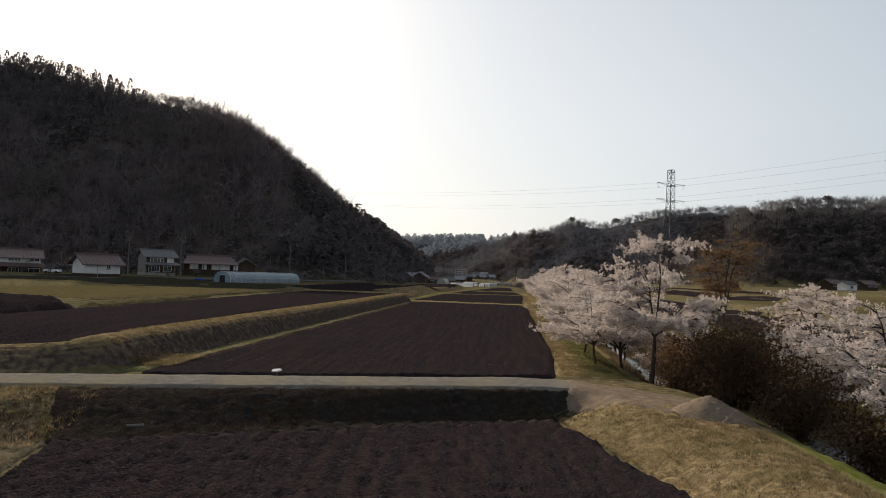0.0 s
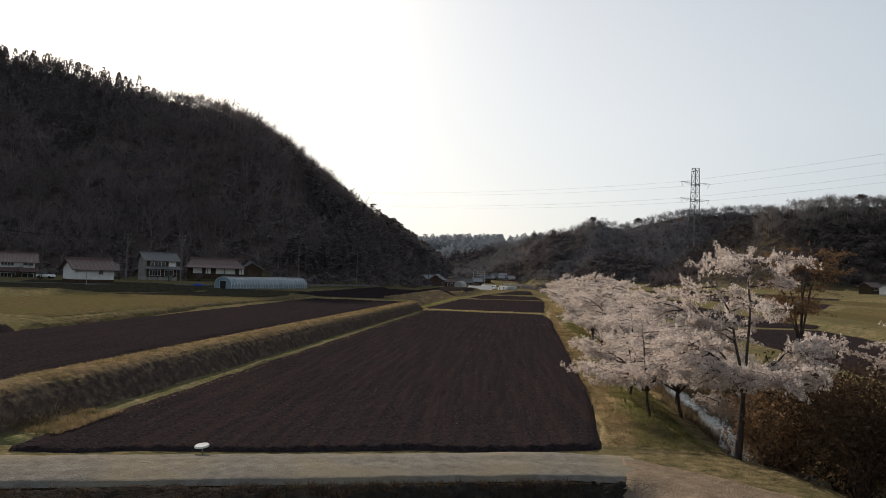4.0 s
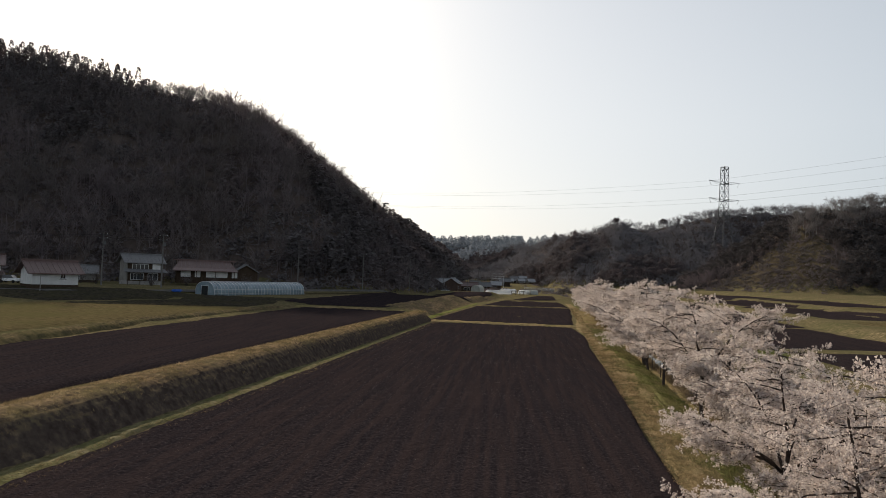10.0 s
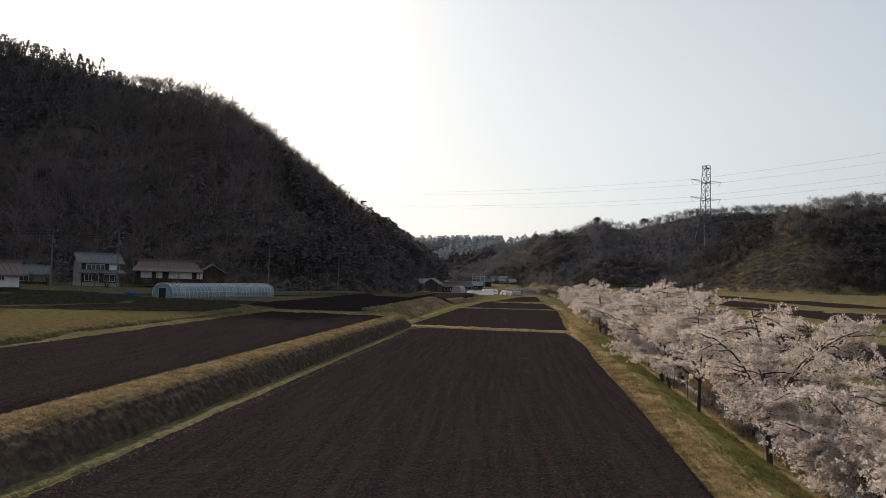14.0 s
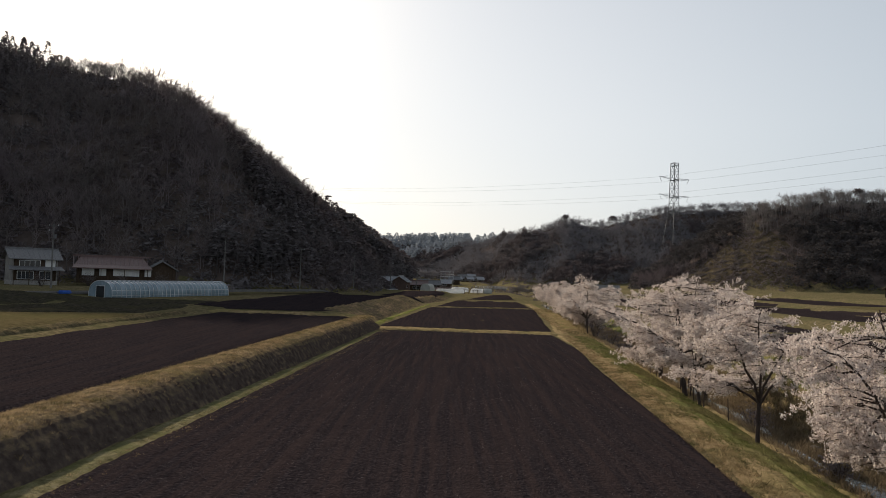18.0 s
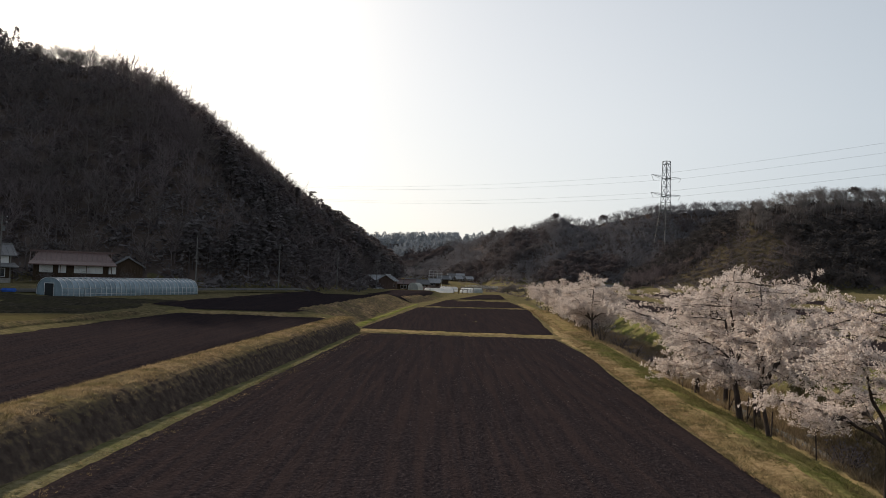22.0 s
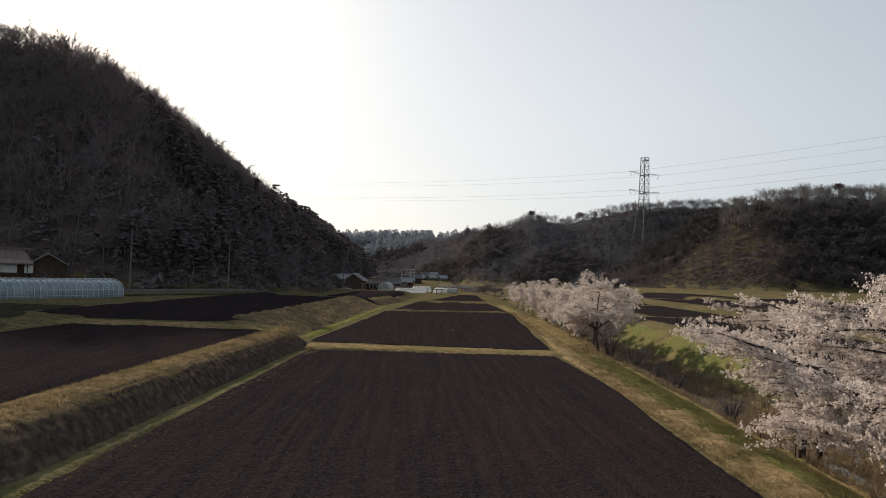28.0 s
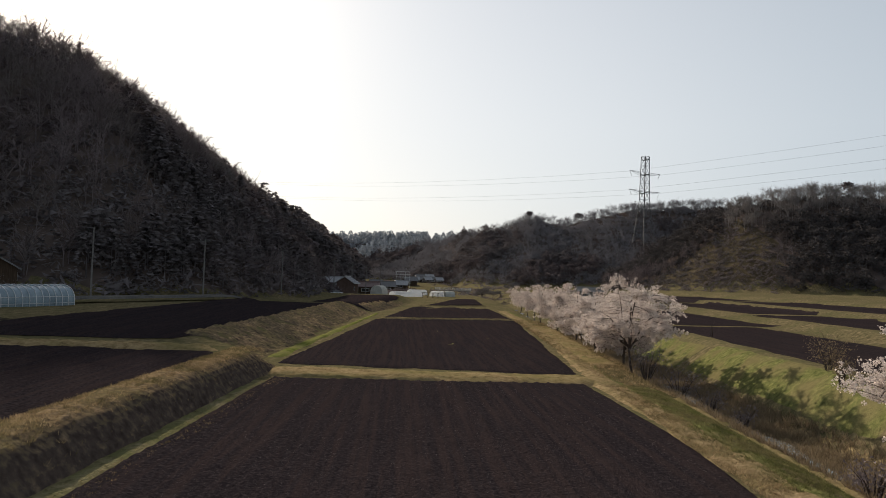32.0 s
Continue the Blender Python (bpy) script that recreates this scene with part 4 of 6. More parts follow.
def bare_shape(seed, limbs=8, twigs=6, thin=1.0):
    """A leafless tree of tapering limbs and twigs, one unit high."""
    g = np.random.default_rng(seed)
    vs, fs = [], []

    def spike(a, b, w):
        d = b - a
        s = np.cross(d, g.normal(0, 1, 3))
        s = s / (np.linalg.norm(s) + 1e-9) * w * thin
        n0 = len(vs)
        vs.extend([a - s, a + s, b])
        fs.append((n0, n0 + 1, n0 + 2))
        s2 = np.cross(d, s)
        s2 = s2 / (np.linalg.norm(s2) + 1e-9) * w * thin
        vs.extend([a - s2, a + s2, b])
        fs.append((n0 + 3, n0 + 4, n0 + 5))

    spike(np.zeros(3), np.array([g.normal(0, .03), g.normal(0, .03), 0.85]), 0.013 / thin)
    for k in range(limbs):
        a = np.array([0, 0, g.uniform(0.25, 0.6)])
        az = g.uniform(0, 6.28)
        ln = g.uniform(0.25, 0.42)
        e = a + np.array([math.cos(az) * ln * 0.62, math.sin(az) * ln * 0.62, ln * g.uniform(0.7, 1.1)])
        spike(a, e, 0.008)
        for t in range(twigs):
            p = a + (e - a) * g.uniform(0.35, 1)
            d = np.array([math.cos(az) * 0.5, math.sin(az) * 0.5, 0.6]) + g.normal(0, 0.5, 3)
            spike(p, p + d / np.linalg.norm(d) * g.uniform(0.1, 0.24), 0.007)
    return np.array(vs), np.array(fs)


def bush_shape(seed, n=44, flat=0.7):
    g = np.random.default_rng(seed)
    c = g.normal(0, 1, (n, 3))
    c = c / np.linalg.norm(c, axis=1)[:, None] * (g.random((n, 1)) ** 0.4) * 0.5
    c[:, 2] = np.abs(c[:, 2]) * flat * 2
    d1, d2 = g.normal(0, 0.075, (n, 3)), g.normal(0, 0.075, (n, 3))
    v = np.stack([c - d1, c + d2, c + d1], 1).reshape(-1, 3)
    return v, np.arange(len(v)).reshape(-1, 3)


def scatter(name, shapes, xs, ys, zs, hs, material, label, category, width=1.0, tilt=0.0):
    """Many plants of a few shapes, joined as one stuff object."""
    chunks_v, chunks_f, n = [], [], 0
    which = rng.integers(0, len(shapes), len(xs))
    for k, (v, f) in enumerate(shapes):
        sel = np.nonzero(which == k)[0]
        if not len(sel):
            continue
        a = rng.random(len(sel)) * 6.283
        ca, sa = np.cos(a)[:, None], np.sin(a)[:, None]
        w = (hs[sel] * width * (0.85 + 0.3 * rng.random(len(sel))))[:, None]
        px = (v[None, :, 0] * ca - v[None, :, 1] * sa) * w + xs[sel][:, None]
        py = (v[None, :, 0] * sa + v[None, :, 1] * ca) * w + ys[sel][:, None]
        pz = v[None, :, 2] * hs[sel][:, None] + zs[sel][:, None]
        if tilt:
            px = px + v[None, :, 2] * hs[sel][:, None] * rng.normal(0, tilt, (len(sel), 1))
        chunks_v.append(np.stack([px, py, pz], -1).reshape(-1, 3))
        off = (np.arange(len(sel)) * len(v))[:, None, None] + n
        chunks_f.append((f[None] + off).reshape(-1, f.shape[1]))
        n += len(sel) * len(v)
    me = np_mesh(name, np.concatenate(chunks_v), np.concatenate(chunks_f))
    return tagged(put(name, me, material), label, category, kind="stuff")


CONIFERS = [spray_shape(s, 115) for s in range(5)]
MIXED = [spray_shape(s, 75) for s in range(10, 14)] + [spray_shape(s, 80, True) for s in range(4)]
BARES = [bare_shape(s, 7, 5) for s in range(6)]
FINE = [bare_shape(s + 20, 14, 10, 0.4) for s in range(5)]
BUSHES = [bush_shape(s) for s in range(5)]


def spread_points(n, x0, x1, y0, y1, ok):
    x, y = rng.uniform(x0, x1, n), rng.uniform(y0, y1, n)
    keep = ok(x, y)
    return x[keep], y[keep]


# left hill: cedar at its foot and along the upper ridge, bare oaks between
lx, ly = spread_points(9000, -330, -15, 200, 560, lambda x, y: (left_depth(x, y) > 2) & (left_depth(x, y) < 140) & ((y < 385) | (left_depth(x, y) < 95)))
dl = left_depth(lx, ly)
CREST = [(-140, 321), (-125, 317), (-111, 336), (-93, 342), (-77, 353), (-64, 361)]
clear = seg_distance(lx, ly, CREST) > 11
lx, ly, dl = lx[clear], ly[clear], dl[clear]
oak = (wave(lx, ly, 30, 3) > -0.25) & (lx < -58) & (lx > -150) | (wave(lx, ly, 22, 8) > 0.05)
oak = np.where(dl > 80, (lx > -122) & (lx < -58), oak)
lz = land(lx, ly) - 0.3
ev = ~oak
top = ev & (dl > 72)
ev = ev & ~top
scatter("wood_conifer", CONIFERS, lx[ev], ly[ev], lz[ev], rng.uniform(6, 12, ev.sum()) * np.where(dl[ev] < 40, 1.25, 0.75) * np.where((lx[ev] > -62) & (ly[ev] < 380), 0.7, 1.0), M_CONIFER, "dark evergreen cedar wood on the hillside", "woods", 1.5)
scatter("wood_conifer", CONIFERS, lx[top], ly[top], lz[top], rng.uniform(5, 9, top.sum()) * np.where(lx[top] < -145, 1.12, 1.0), M_CONIFER, "dark evergreen cedars along the hill's ridge", "woods", 0.95)
scatter("wood_bare", BARES, lx[oak], ly[oak], lz[oak], rng.uniform(9, 13.5, oak.sum()) * np.where((lx[oak] > -62) & (ly[oak] < 380), 0.7, 0.9), M_BARE, "leafless grey-brown oak wood on the hillside", "woods", 1.1)
cx, cy = spread_points(30000, -165, -55, 300, 375, lambda x, y: seg_distance(x, y, CREST) < 6)
cx, cy = cx[:230], cy[:230]
# rim light along this crest is put into the paler twig colour
scatter("crest_trees", FINE, cx, cy, land(cx, cy) - 0.3, rng.uniform(8, 11.5, len(cx)) * np.interp(-cx, [60, 75, 100, 120, 160], [0.8, 1.0, 1.0, 0.8, 0.6]), M_BARE_PALE, "tall leafless oaks standing along the hill's crest", "woods", 1.0)
sx, sy = spread_points(7500, -330, -15, 200, 420, lambda x, y: (left_depth(x, y) > -1) & (left_depth(x, y) < 128))
scatter("wood_undergrowth", BUSHES, sx, sy, land(sx, sy) - 0.2, rng.uniform(2.5, 5, len(sx)), M_CONIFER, "dark undergrowth beneath the hillside wood", "undergrowth", 1.4)

# right-hand hills: the near spur, then the hill behind it, greyed for haze
def on_spur(x, y):
    b, r = bearing(x, y)
    d = r - np.interp(b, *SPUR_FOOT)
    return (np.interp(b, *SPUR_TOP) > 1) & (d > 1) & (d < 130) & ~SLOPE_AT(x, y)


def on_back(x, y):
    b, r = bearing(x, y)
    d = r - np.interp(b, *FAR_FOOT)
    return (b < 36) & (d > 1) & (r < np.interp(b, *FAR_CREST) + 30) & ~on_spur(x, y)


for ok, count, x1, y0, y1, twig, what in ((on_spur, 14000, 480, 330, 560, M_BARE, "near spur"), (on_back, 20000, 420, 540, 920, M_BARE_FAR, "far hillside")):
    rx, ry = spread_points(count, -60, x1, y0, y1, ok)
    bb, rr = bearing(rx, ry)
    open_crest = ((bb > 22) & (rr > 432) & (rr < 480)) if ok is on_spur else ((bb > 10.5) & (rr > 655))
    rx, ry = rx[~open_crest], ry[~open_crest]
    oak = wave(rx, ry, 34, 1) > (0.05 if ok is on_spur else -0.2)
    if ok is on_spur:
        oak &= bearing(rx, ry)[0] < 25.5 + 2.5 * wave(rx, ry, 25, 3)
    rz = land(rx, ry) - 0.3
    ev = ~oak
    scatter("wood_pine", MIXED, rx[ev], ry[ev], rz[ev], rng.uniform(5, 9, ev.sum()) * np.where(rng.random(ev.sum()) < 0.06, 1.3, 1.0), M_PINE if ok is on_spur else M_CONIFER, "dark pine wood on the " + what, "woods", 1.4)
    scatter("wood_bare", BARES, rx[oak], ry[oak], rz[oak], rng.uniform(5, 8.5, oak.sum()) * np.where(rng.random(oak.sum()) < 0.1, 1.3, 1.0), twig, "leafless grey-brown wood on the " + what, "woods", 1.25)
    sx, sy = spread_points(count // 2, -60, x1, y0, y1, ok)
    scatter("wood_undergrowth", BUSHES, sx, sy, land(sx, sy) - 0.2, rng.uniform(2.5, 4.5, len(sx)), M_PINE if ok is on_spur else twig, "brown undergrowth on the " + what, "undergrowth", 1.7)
# bare trees standing along the crests, with the sky between their twigs
bb, rr = np.radians(rng.uniform(22.5, 37, 420)), rng.uniform(436, 474, 420)
bx, by = rr * np.sin(bb), 60 + rr * np.cos(bb)
scatter("crest_trees", FINE, bx, by, land(bx, by) - 0.3, rng.uniform(7.5, 11, len(bx)), M_BARE_PALE, "leafless pale trees along the near spur's crest", "woods", 1.0)
bb, rr = np.radians(np.concatenate([rng.uniform(10.5, 16, 130), rng.uniform(16, 23, 260)])), rng.uniform(664, 690, 390)
bx, by = rr * np.sin(bb), 60 + rr * np.cos(bb)
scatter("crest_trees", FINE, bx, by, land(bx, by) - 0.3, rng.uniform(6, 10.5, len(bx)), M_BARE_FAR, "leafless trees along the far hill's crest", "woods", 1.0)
# far end of the valley, its woods coloured pale for haze
fx, fy = spread_points(2800, -420, 420, 862, 1010, lambda x, y: y > 0)
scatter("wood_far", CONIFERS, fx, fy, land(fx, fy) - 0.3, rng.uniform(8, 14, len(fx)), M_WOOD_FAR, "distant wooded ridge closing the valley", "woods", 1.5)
sx, sy = spread_points(1500, -420, 420, 850, 1010, lambda x, y: y > 0)
scatter("wood_undergrowth", BUSHES, sx, sy, land(sx, sy) - 0.3, rng.uniform(5, 9, len(sx)), M_WOOD_FAR, "undergrowth on the distant ridge, tinted grey-green for haze", "undergrowth", 1.6)
# single tall cedars on the spur
for x, y, top in ((-47, 309, 35.0), (-57, 300, 37.5)):
    h = top - at_land(x, y)
    v, f = join([spray_shape(90, 260), (spray_shape(92, 160)[0] * np.array([0.5, 0.5, 1]), spray_shape(92, 160)[1])])
    cedar = new("cedar_tree")
    cedar.matrix_basis = pose(x, y, at_land(x, y) - 0.3)
    put("crown", np_mesh("crown", v * np.array([h * 0.9, h * 0.9, h]), f), M_CONIFER, cedar)
    bm = bmesh.new()
    bar(bm, (0, 0, 0), (0, 0, h * 0.9), 0.25, 0.04, 7)
    part("trunk", bm, M_BARK, cedar)
    tagged(cedar, "tall dark cedar standing out above the wooded spur", "tree")


for b_, r_, h in ((29.7, 462, 9.5), (9.4, 678, 9.0), (13.0, 684, 9.5)):
    x, y = r_ * math.sin(radians(b_)), 60 + r_ * math.cos(radians(b_))
    pine = new("pine_tree")
    pine.matrix_basis = pose(x, y, at_land(x, y) - 0.3)
    v, f = spray_shape(int(b_ * 10), 300, h < 14)
    put("crown", np_mesh("crown", v * np.array([h * 1.35, h * 1.35, h]), f), M_CONIFER, pine)
    bm = bmesh.new()
    bar(bm, (0, 0, 0), (0, 0, h * 0.85), 0.22, 0.05, 7)
    part("trunk", bm, M_BARK, pine)
    tagged(pine, "dark pine standing out on the wooded crest", "tree")


# ---- greenhouses ----
def tunnel(length, width, height, film, label, at, frames=True, seed=0):
    """A hooped plastic tunnel along +x, its near-left corner at the origin."""
    house = new("greenhouse")
    house.matrix_basis = at
    n, m = 24, max(12, int(length / 0.25))
    shape = [(-math.cos(math.pi * k / n) * width / 2 + width / 2, height * math.sin(math.pi * k / n) ** 0.55) for k in range(n + 1)]
    vs = []
    for j in range(m + 1):
        x = length * j / m
        rib = 0.025 if (frames and j % 3 == 0) else 0.0
        for y, z in shape:
            vs.append((x, y + (y - width / 2) * rib * 0.4, z * (1 + rib * 0.6)))
    fs = [(j * (n + 1) + k, (j + 1) * (n + 1) + k, (j + 1) * (n + 1) + k + 1, j * (n + 1) + k + 1) for j in range(m) for k in range(n)]
    me = np_mesh("film", np.array(vs), np.array(fs))
    smooth(me)
    put("film", me, film, house)
    for x in (0.02, length - 0.02):
        v = [(x, width / 2, 0)] + [(x, y, z) for y, z in shape]
        put("end_wall", np_mesh("end_wall", np.array(v), np.array([(0, k + 1, k + 2) for k in range(n)])), film, house)
    if frames:
        for k in range(int(length / 1.0) + 1):
            x = min(k * 1.0, length)
            pts = [Vector((x, y + (y - width / 2) * 0.03, z * 1.03)) for y, z in shape]
            v, f = tube(pts, [0.045] * len(pts), 5)
            put("hoop", np_mesh("hoop", np.array([tuple(p) for p in v]), np.array(f)), M_PALE_METAL, house)
        for zz, yy in ((0.5, -0.06), (1.3, 0.02)):
            bm = bmesh.new()
            bar(bm, (0, yy, zz), (length, yy, zz), 0.03)
            part("side_rail", bm, M_PALE_METAL, house)
        door = part("door", box(-0.05, width / 2 - 0.8, 0, 0.0, width / 2 + 0.8, 1.9), M_WINDOW, house, "dark door opening")
        bm = bmesh.new()
        for y in (-0.85, 0.85):
            bar(bm, (-0.06, width / 2 + y, 0), (-0.06, width / 2 + y, 2.0), 0.035)
        bar(bm, (-0.06, width / 2 - 0.85, 2.0), (-0.06, width / 2 + 0.85, 2.0), 0.035)
        part("door_frame", bm, M_PALE_METAL, house)
        part("sill_board", box(-0.05, -0.1, -0.15, length + 0.05, -0.04, 0.12), M_CONCRETE, house)
    return tagged(house, label, "greenhouse")


gx0, gy0 = -52.6, 169.6
yaw = math.degrees(math.atan2(30.0, 11.0))
tunnel(29.0, 4.6, 2.7, M_VINYL_BLUE, "long pale blue vinyl tunnel greenhouse with ribbed arches", pose(gx0, gy0, 2.0, 0, 0, yaw))
bm = box(-0.4, -0.4, 0, 29.4, 5.0, 0.3)
tagged(part("terrace", bm, M_GRASS, None, "", pose(gx0, gy0, 1.72, 0, 0, yaw)), "grass platform under the greenhouse", "ground", kind="structure")
tunnel(10.0, 4.6, 1.7, M_VINYL_WHITE, "low white vinyl tunnel greenhouse", pose(-1.6, 331, 0.8, 0, 0, 30), False)
tunnel(6.0, 4.6, 1.9, M_VINYL_WHITE, "white vinyl tunnel greenhouse", pose(4.0, 357, 0.9, 0, 0, 24), False)
tunnel(5.0, 4.4, 1.9, M_VINYL_WHITE, "short white vinyl tunnel greenhouse", pose(9.8, 349, 0.8, 0, 0, -38), False)
tunnel(3.2, 4.4, 1.8, M_VINYL_OLD, "short yellowed vinyl tunnel", pose(15.2, 345, 1.0, 0, 0, 12), False)
tunnel(7.0, 4.0, 3.2, M_VINYL_OLD, "weathered white vinyl tunnel beside a barn", pose(-6.2, 338, 0.9, 0, 0, 76), False)
tagged(part("tarpaulin", box(0, 0, 0, 2.0, 1.2, 0.5, 0.2), M_TARP, None, "", pose(-60.5, 168.5, at_land(-60.5, 168.5), 0, 0, 25)), "crumpled blue tarpaulin heap on the grass", "tarpaulin")


# ---- houses ----
def roof_bm(w, d, rise, over, thick=0.16, hip=0.0):
    """A gabled roof along x on a plan w by d, its eaves at z 0."""
    bm = bmesh.new()
    x0, x1, y0, y1 = -over, w + over, -over, d + over
    drop = rise * over / (d / 2)
    for s in (0, 1):
        ya, yb = (y0, d / 2) if s == 0 else (y1, d / 2)
        lo = [bm.verts.new((x, y, z)) for x, y, z in ((x0, ya, -drop), (x1, ya, -drop), (x1 - hip, yb, rise), (x0 + hip, yb, rise))]
        hi = [bm.verts.new(v.co + Vector((0, 0, thick))) for v in lo]
        bm.faces.new(hi)
        bm.faces.new(lo[::-1])
        for k in range(4):
            bm.faces.new((lo[k], lo[(k + 1) % 4], hi[(k + 1) % 4], hi[k]))
    if hip:
        for xa, xb in ((x0, x0 + hip), (x1, x1 - hip)):
            bm.faces.new([bm.verts.new(p) for p in ((xa, y0, -drop + thick), (xa, y1, -drop + thick), (xb, d / 2, rise + thick))])
    bmesh.ops.recalc_face_normals(bm, faces=bm.faces[:])
    return bm


def tile_rows(w, d, rise, over, parent, material, gap=0.9):
    """Raised tile courses running down both roof slopes."""
    drop = rise * over / (d / 2)
    bm = bmesh.new()
    k = -over + 0.2
    while k < w + over:
        for ya in (-over, d + over):
            bar(bm, (k, ya, -drop + 0.18), (k, d / 2, rise + 0.18), 0.06, 0.06, 4)
        k += gap
    part("tile_course", bm, material, parent)
    bm = bmesh.new()
    add_box(bm, -over, d / 2 - 0.16, rise + 0.08, w + over, d / 2 + 0.16, rise + 0.42)
    part("ridge_tile", bm, material, parent)


def gable_wall(w, d, h, rise):
    bm = bmesh.new()
    prof = [(0, 0), (d, 0), (d, h), (d / 2, h + rise - 0.02), (0, h)]
    a = [bm.verts.new((0, y, z)) for y, z in prof]
    b = [bm.verts.new((w, y, z)) for y, z in prof]
    bm.faces.new(a[::-1])
    bm.faces.new(b)
    for k in range(5):
        bm.faces.new((a[k], a[(k + 1) % 5], b[(k + 1) % 5], b[k]))
    bmesh.ops.recalc_face_normals(bm, faces=bm.faces[:])
    return bm


def window_on(house, x, z, w, h, y=-0.02, panes=2, bright=False):
    win = part("window", box(x - 0.06, y - 0.05, z - 0.06, x + w + 0.06, y + 0.02, z + h + 0.06), M_PALE_METAL, house)
    for k in range(panes):
        part("pane", box(x + w * k / panes + 0.04, y - 0.08, z + 0.03, x + w * (k + 1) / panes - 0.04, y - 0.052, z + h - 0.03), M_PLASTER if bright else M_WINDOW, win)
    part("window_sill", box(x - 0.15, y - 0.16, z - 0.14, x + w + 0.15, y + 0.0, z - 0.07), M_CEDAR, house)


def house(name, at, w, d, h, rise, wall, tile, label, over=0.8, skirt=0.0, windows=(), front=False, lean_to=None, hip=0.0, category="house"):
    """A tiled house: walls w by d to the eaves at h, a gable roof, windows on its front, a lower eave roof."""
    ob = new(name)
    ob.matrix_basis = at
    part("wall", gable_wall(w, d, h, rise), wall, ob)
    if skirt:
        part("lower_wall", box(-0.05, -0.05, -0.6, w + 0.05, d + 0.05, skirt), M_CEDAR, ob, "dark cedar board cladding")
    else:
        part("foundation", box(-0.04, -0.04, -0.8, w + 0.04, d + 0.04, 0.3), M_CONCRETE, ob)
    if front:
        part("front_cladding", box(0.25, -0.07, 0.3, w - 0.25, -0.01, h - 0.15), M_CEDAR, ob, "dark weathered timber front")
    rf = part("roof", roof_bm(w, d, rise, over, hip=hip), tile, ob, "", pose(0, 0, h))
    tile_rows(w, d, rise, over, rf, tile)
    for x, z, ww, hh, *bright in windows:
        window_on(ob, x, z, ww, hh, -0.03 - 0.05 * (z < skirt) - 0.06 * front, 2 if ww < 2.5 else 4, bool(bright))
    if lean_to:
        z, depth, drop = lean_to
        bm = bmesh.new()
        lo = [bm.verts.new(p) for p in ((-0.6, 0.1, z), (w + 0.6, 0.1, z), (w + 0.9, -depth, z - drop), (-0.9, -depth, z - drop))]
        hi = [bm.verts.new(v.co + Vector((0, 0, 0.18))) for v in lo]
        bm.faces.new(hi[::-1])
        bm.faces.new(lo)
        for k in range(4):
            bm.faces.new((lo[k], hi[k], hi[(k + 1) % 4], lo[(k + 1) % 4]))
        bmesh.ops.recalc_face_normals(bm, faces=bm.faces[:])
        part("eave_roof", bm, tile, ob)
        for k in range(4):
            bm = bmesh.new()
            bar(bm, (w * k / 3, -depth + 0.3, -0.6), (w * k / 3, -depth + 0.3, z - drop), 0.07)
            part("post", bm, M_CEDAR, ob)
    return tagged(ob, label, category)


def ground_pose(x, y, rot=0.0, lift=0.0):
    return pose(x, y, at_land(x, y) + lift, 0, 0, rot)


house("house", pose(-116, 176, 1.6, 0, 0, 36), 13, 8, 5.0, 1.9, M_PLASTER, M_TILE_RED, "two-storey white house with red-brown tiled roof", 0.9, 3.0, [(1.2, 4.0, 2.6, 1.1), (6, 4.0, 2.6, 1.1), (10.5, 4.0, 2.2, 1.1), (1, 0.6, 3, 1.6), (6, 0.6, 3, 1.6), (10.4, 0.6, 2.4, 1.6)], False, (3.4, 2.4, 0.9))
house("house", pose(-104, 196, 2.2, 0, 0, 30), 11, 6, 3.0, 1.5, M_PLASTER2, M_TILE_GREY, "low grey annex house under tiled roof", 0.7, 1.2, [(1.5, 1.3, 2, 1.1), (5.5, 1.3, 2, 1.1)])
# the storehouse's dark lower_wall box stands in for its shaded open underside
house("storehouse", pose(-79.0, 154.6, 1.55, 0, 0, 50), 7.6, 6.2, 4.2, 1.7, M_PLASTER, M_TILE_RED, "white plastered storehouse with reddish tiled roof and open underside", 0.9, 1.9, [(4.6, 3.0, 0.8, 0.9)], category="storehouse")
house("house", pose(-84.8, 197.5, 3.4, 0, 0, 42), 8.0, 6.2, 4.8, 1.6, M_PLASTER2, M_TILE_GREY, "two-storey house with grey tiled roof and white gable", 0.8, 0.0, [(1.2, 3.0, 3.6, 1.2), (5.8, 2.9, 1.7, 1.5, 1), (0.9, 0.6, 2.8, 1.5), (4.8, 0.6, 2.2, 1.5)], True, (3.0, 1.8, 0.7))
house("house", pose(-77.8, 208.5, 4.0, 0, 0, 27), 13.6, 7, 2.9, 2.0, M_CEDAR, M_TILE_RED, "long single-storey house with reddish brown tiled roof", 0.9, 1.0, [(1, 1.0, 2.2, 1.5, 1), (4.3, 1.0, 1.2, 1.4, 1), (7, 1.0, 5, 1.5, 1), (13.2, 1.0, 1.2, 1.5, 1)], False, (3.0, 1.6, 0.6), hip=1.6)
house("shed", pose(-60.5, 217.5, 3.2, 0, 0, 118), 5, 5.6, 3.4, 1.7, M_CEDAR, M_TILE_GREY, "brown board shed with tiled roof", 0.6, 0.0, [(3.0, 1.4, 1.8, 1.2)], category="shed")
house("shed", ground_pose(138, 264, 24, 0.1), 5, 4, 2.4, 0.9, M_PLASTER, M_TILE_GREY, "small white farm shed beyond the river", 0.4, 0.0, [(1.5, 0.9, 1.4, 1.0)], category="shed")
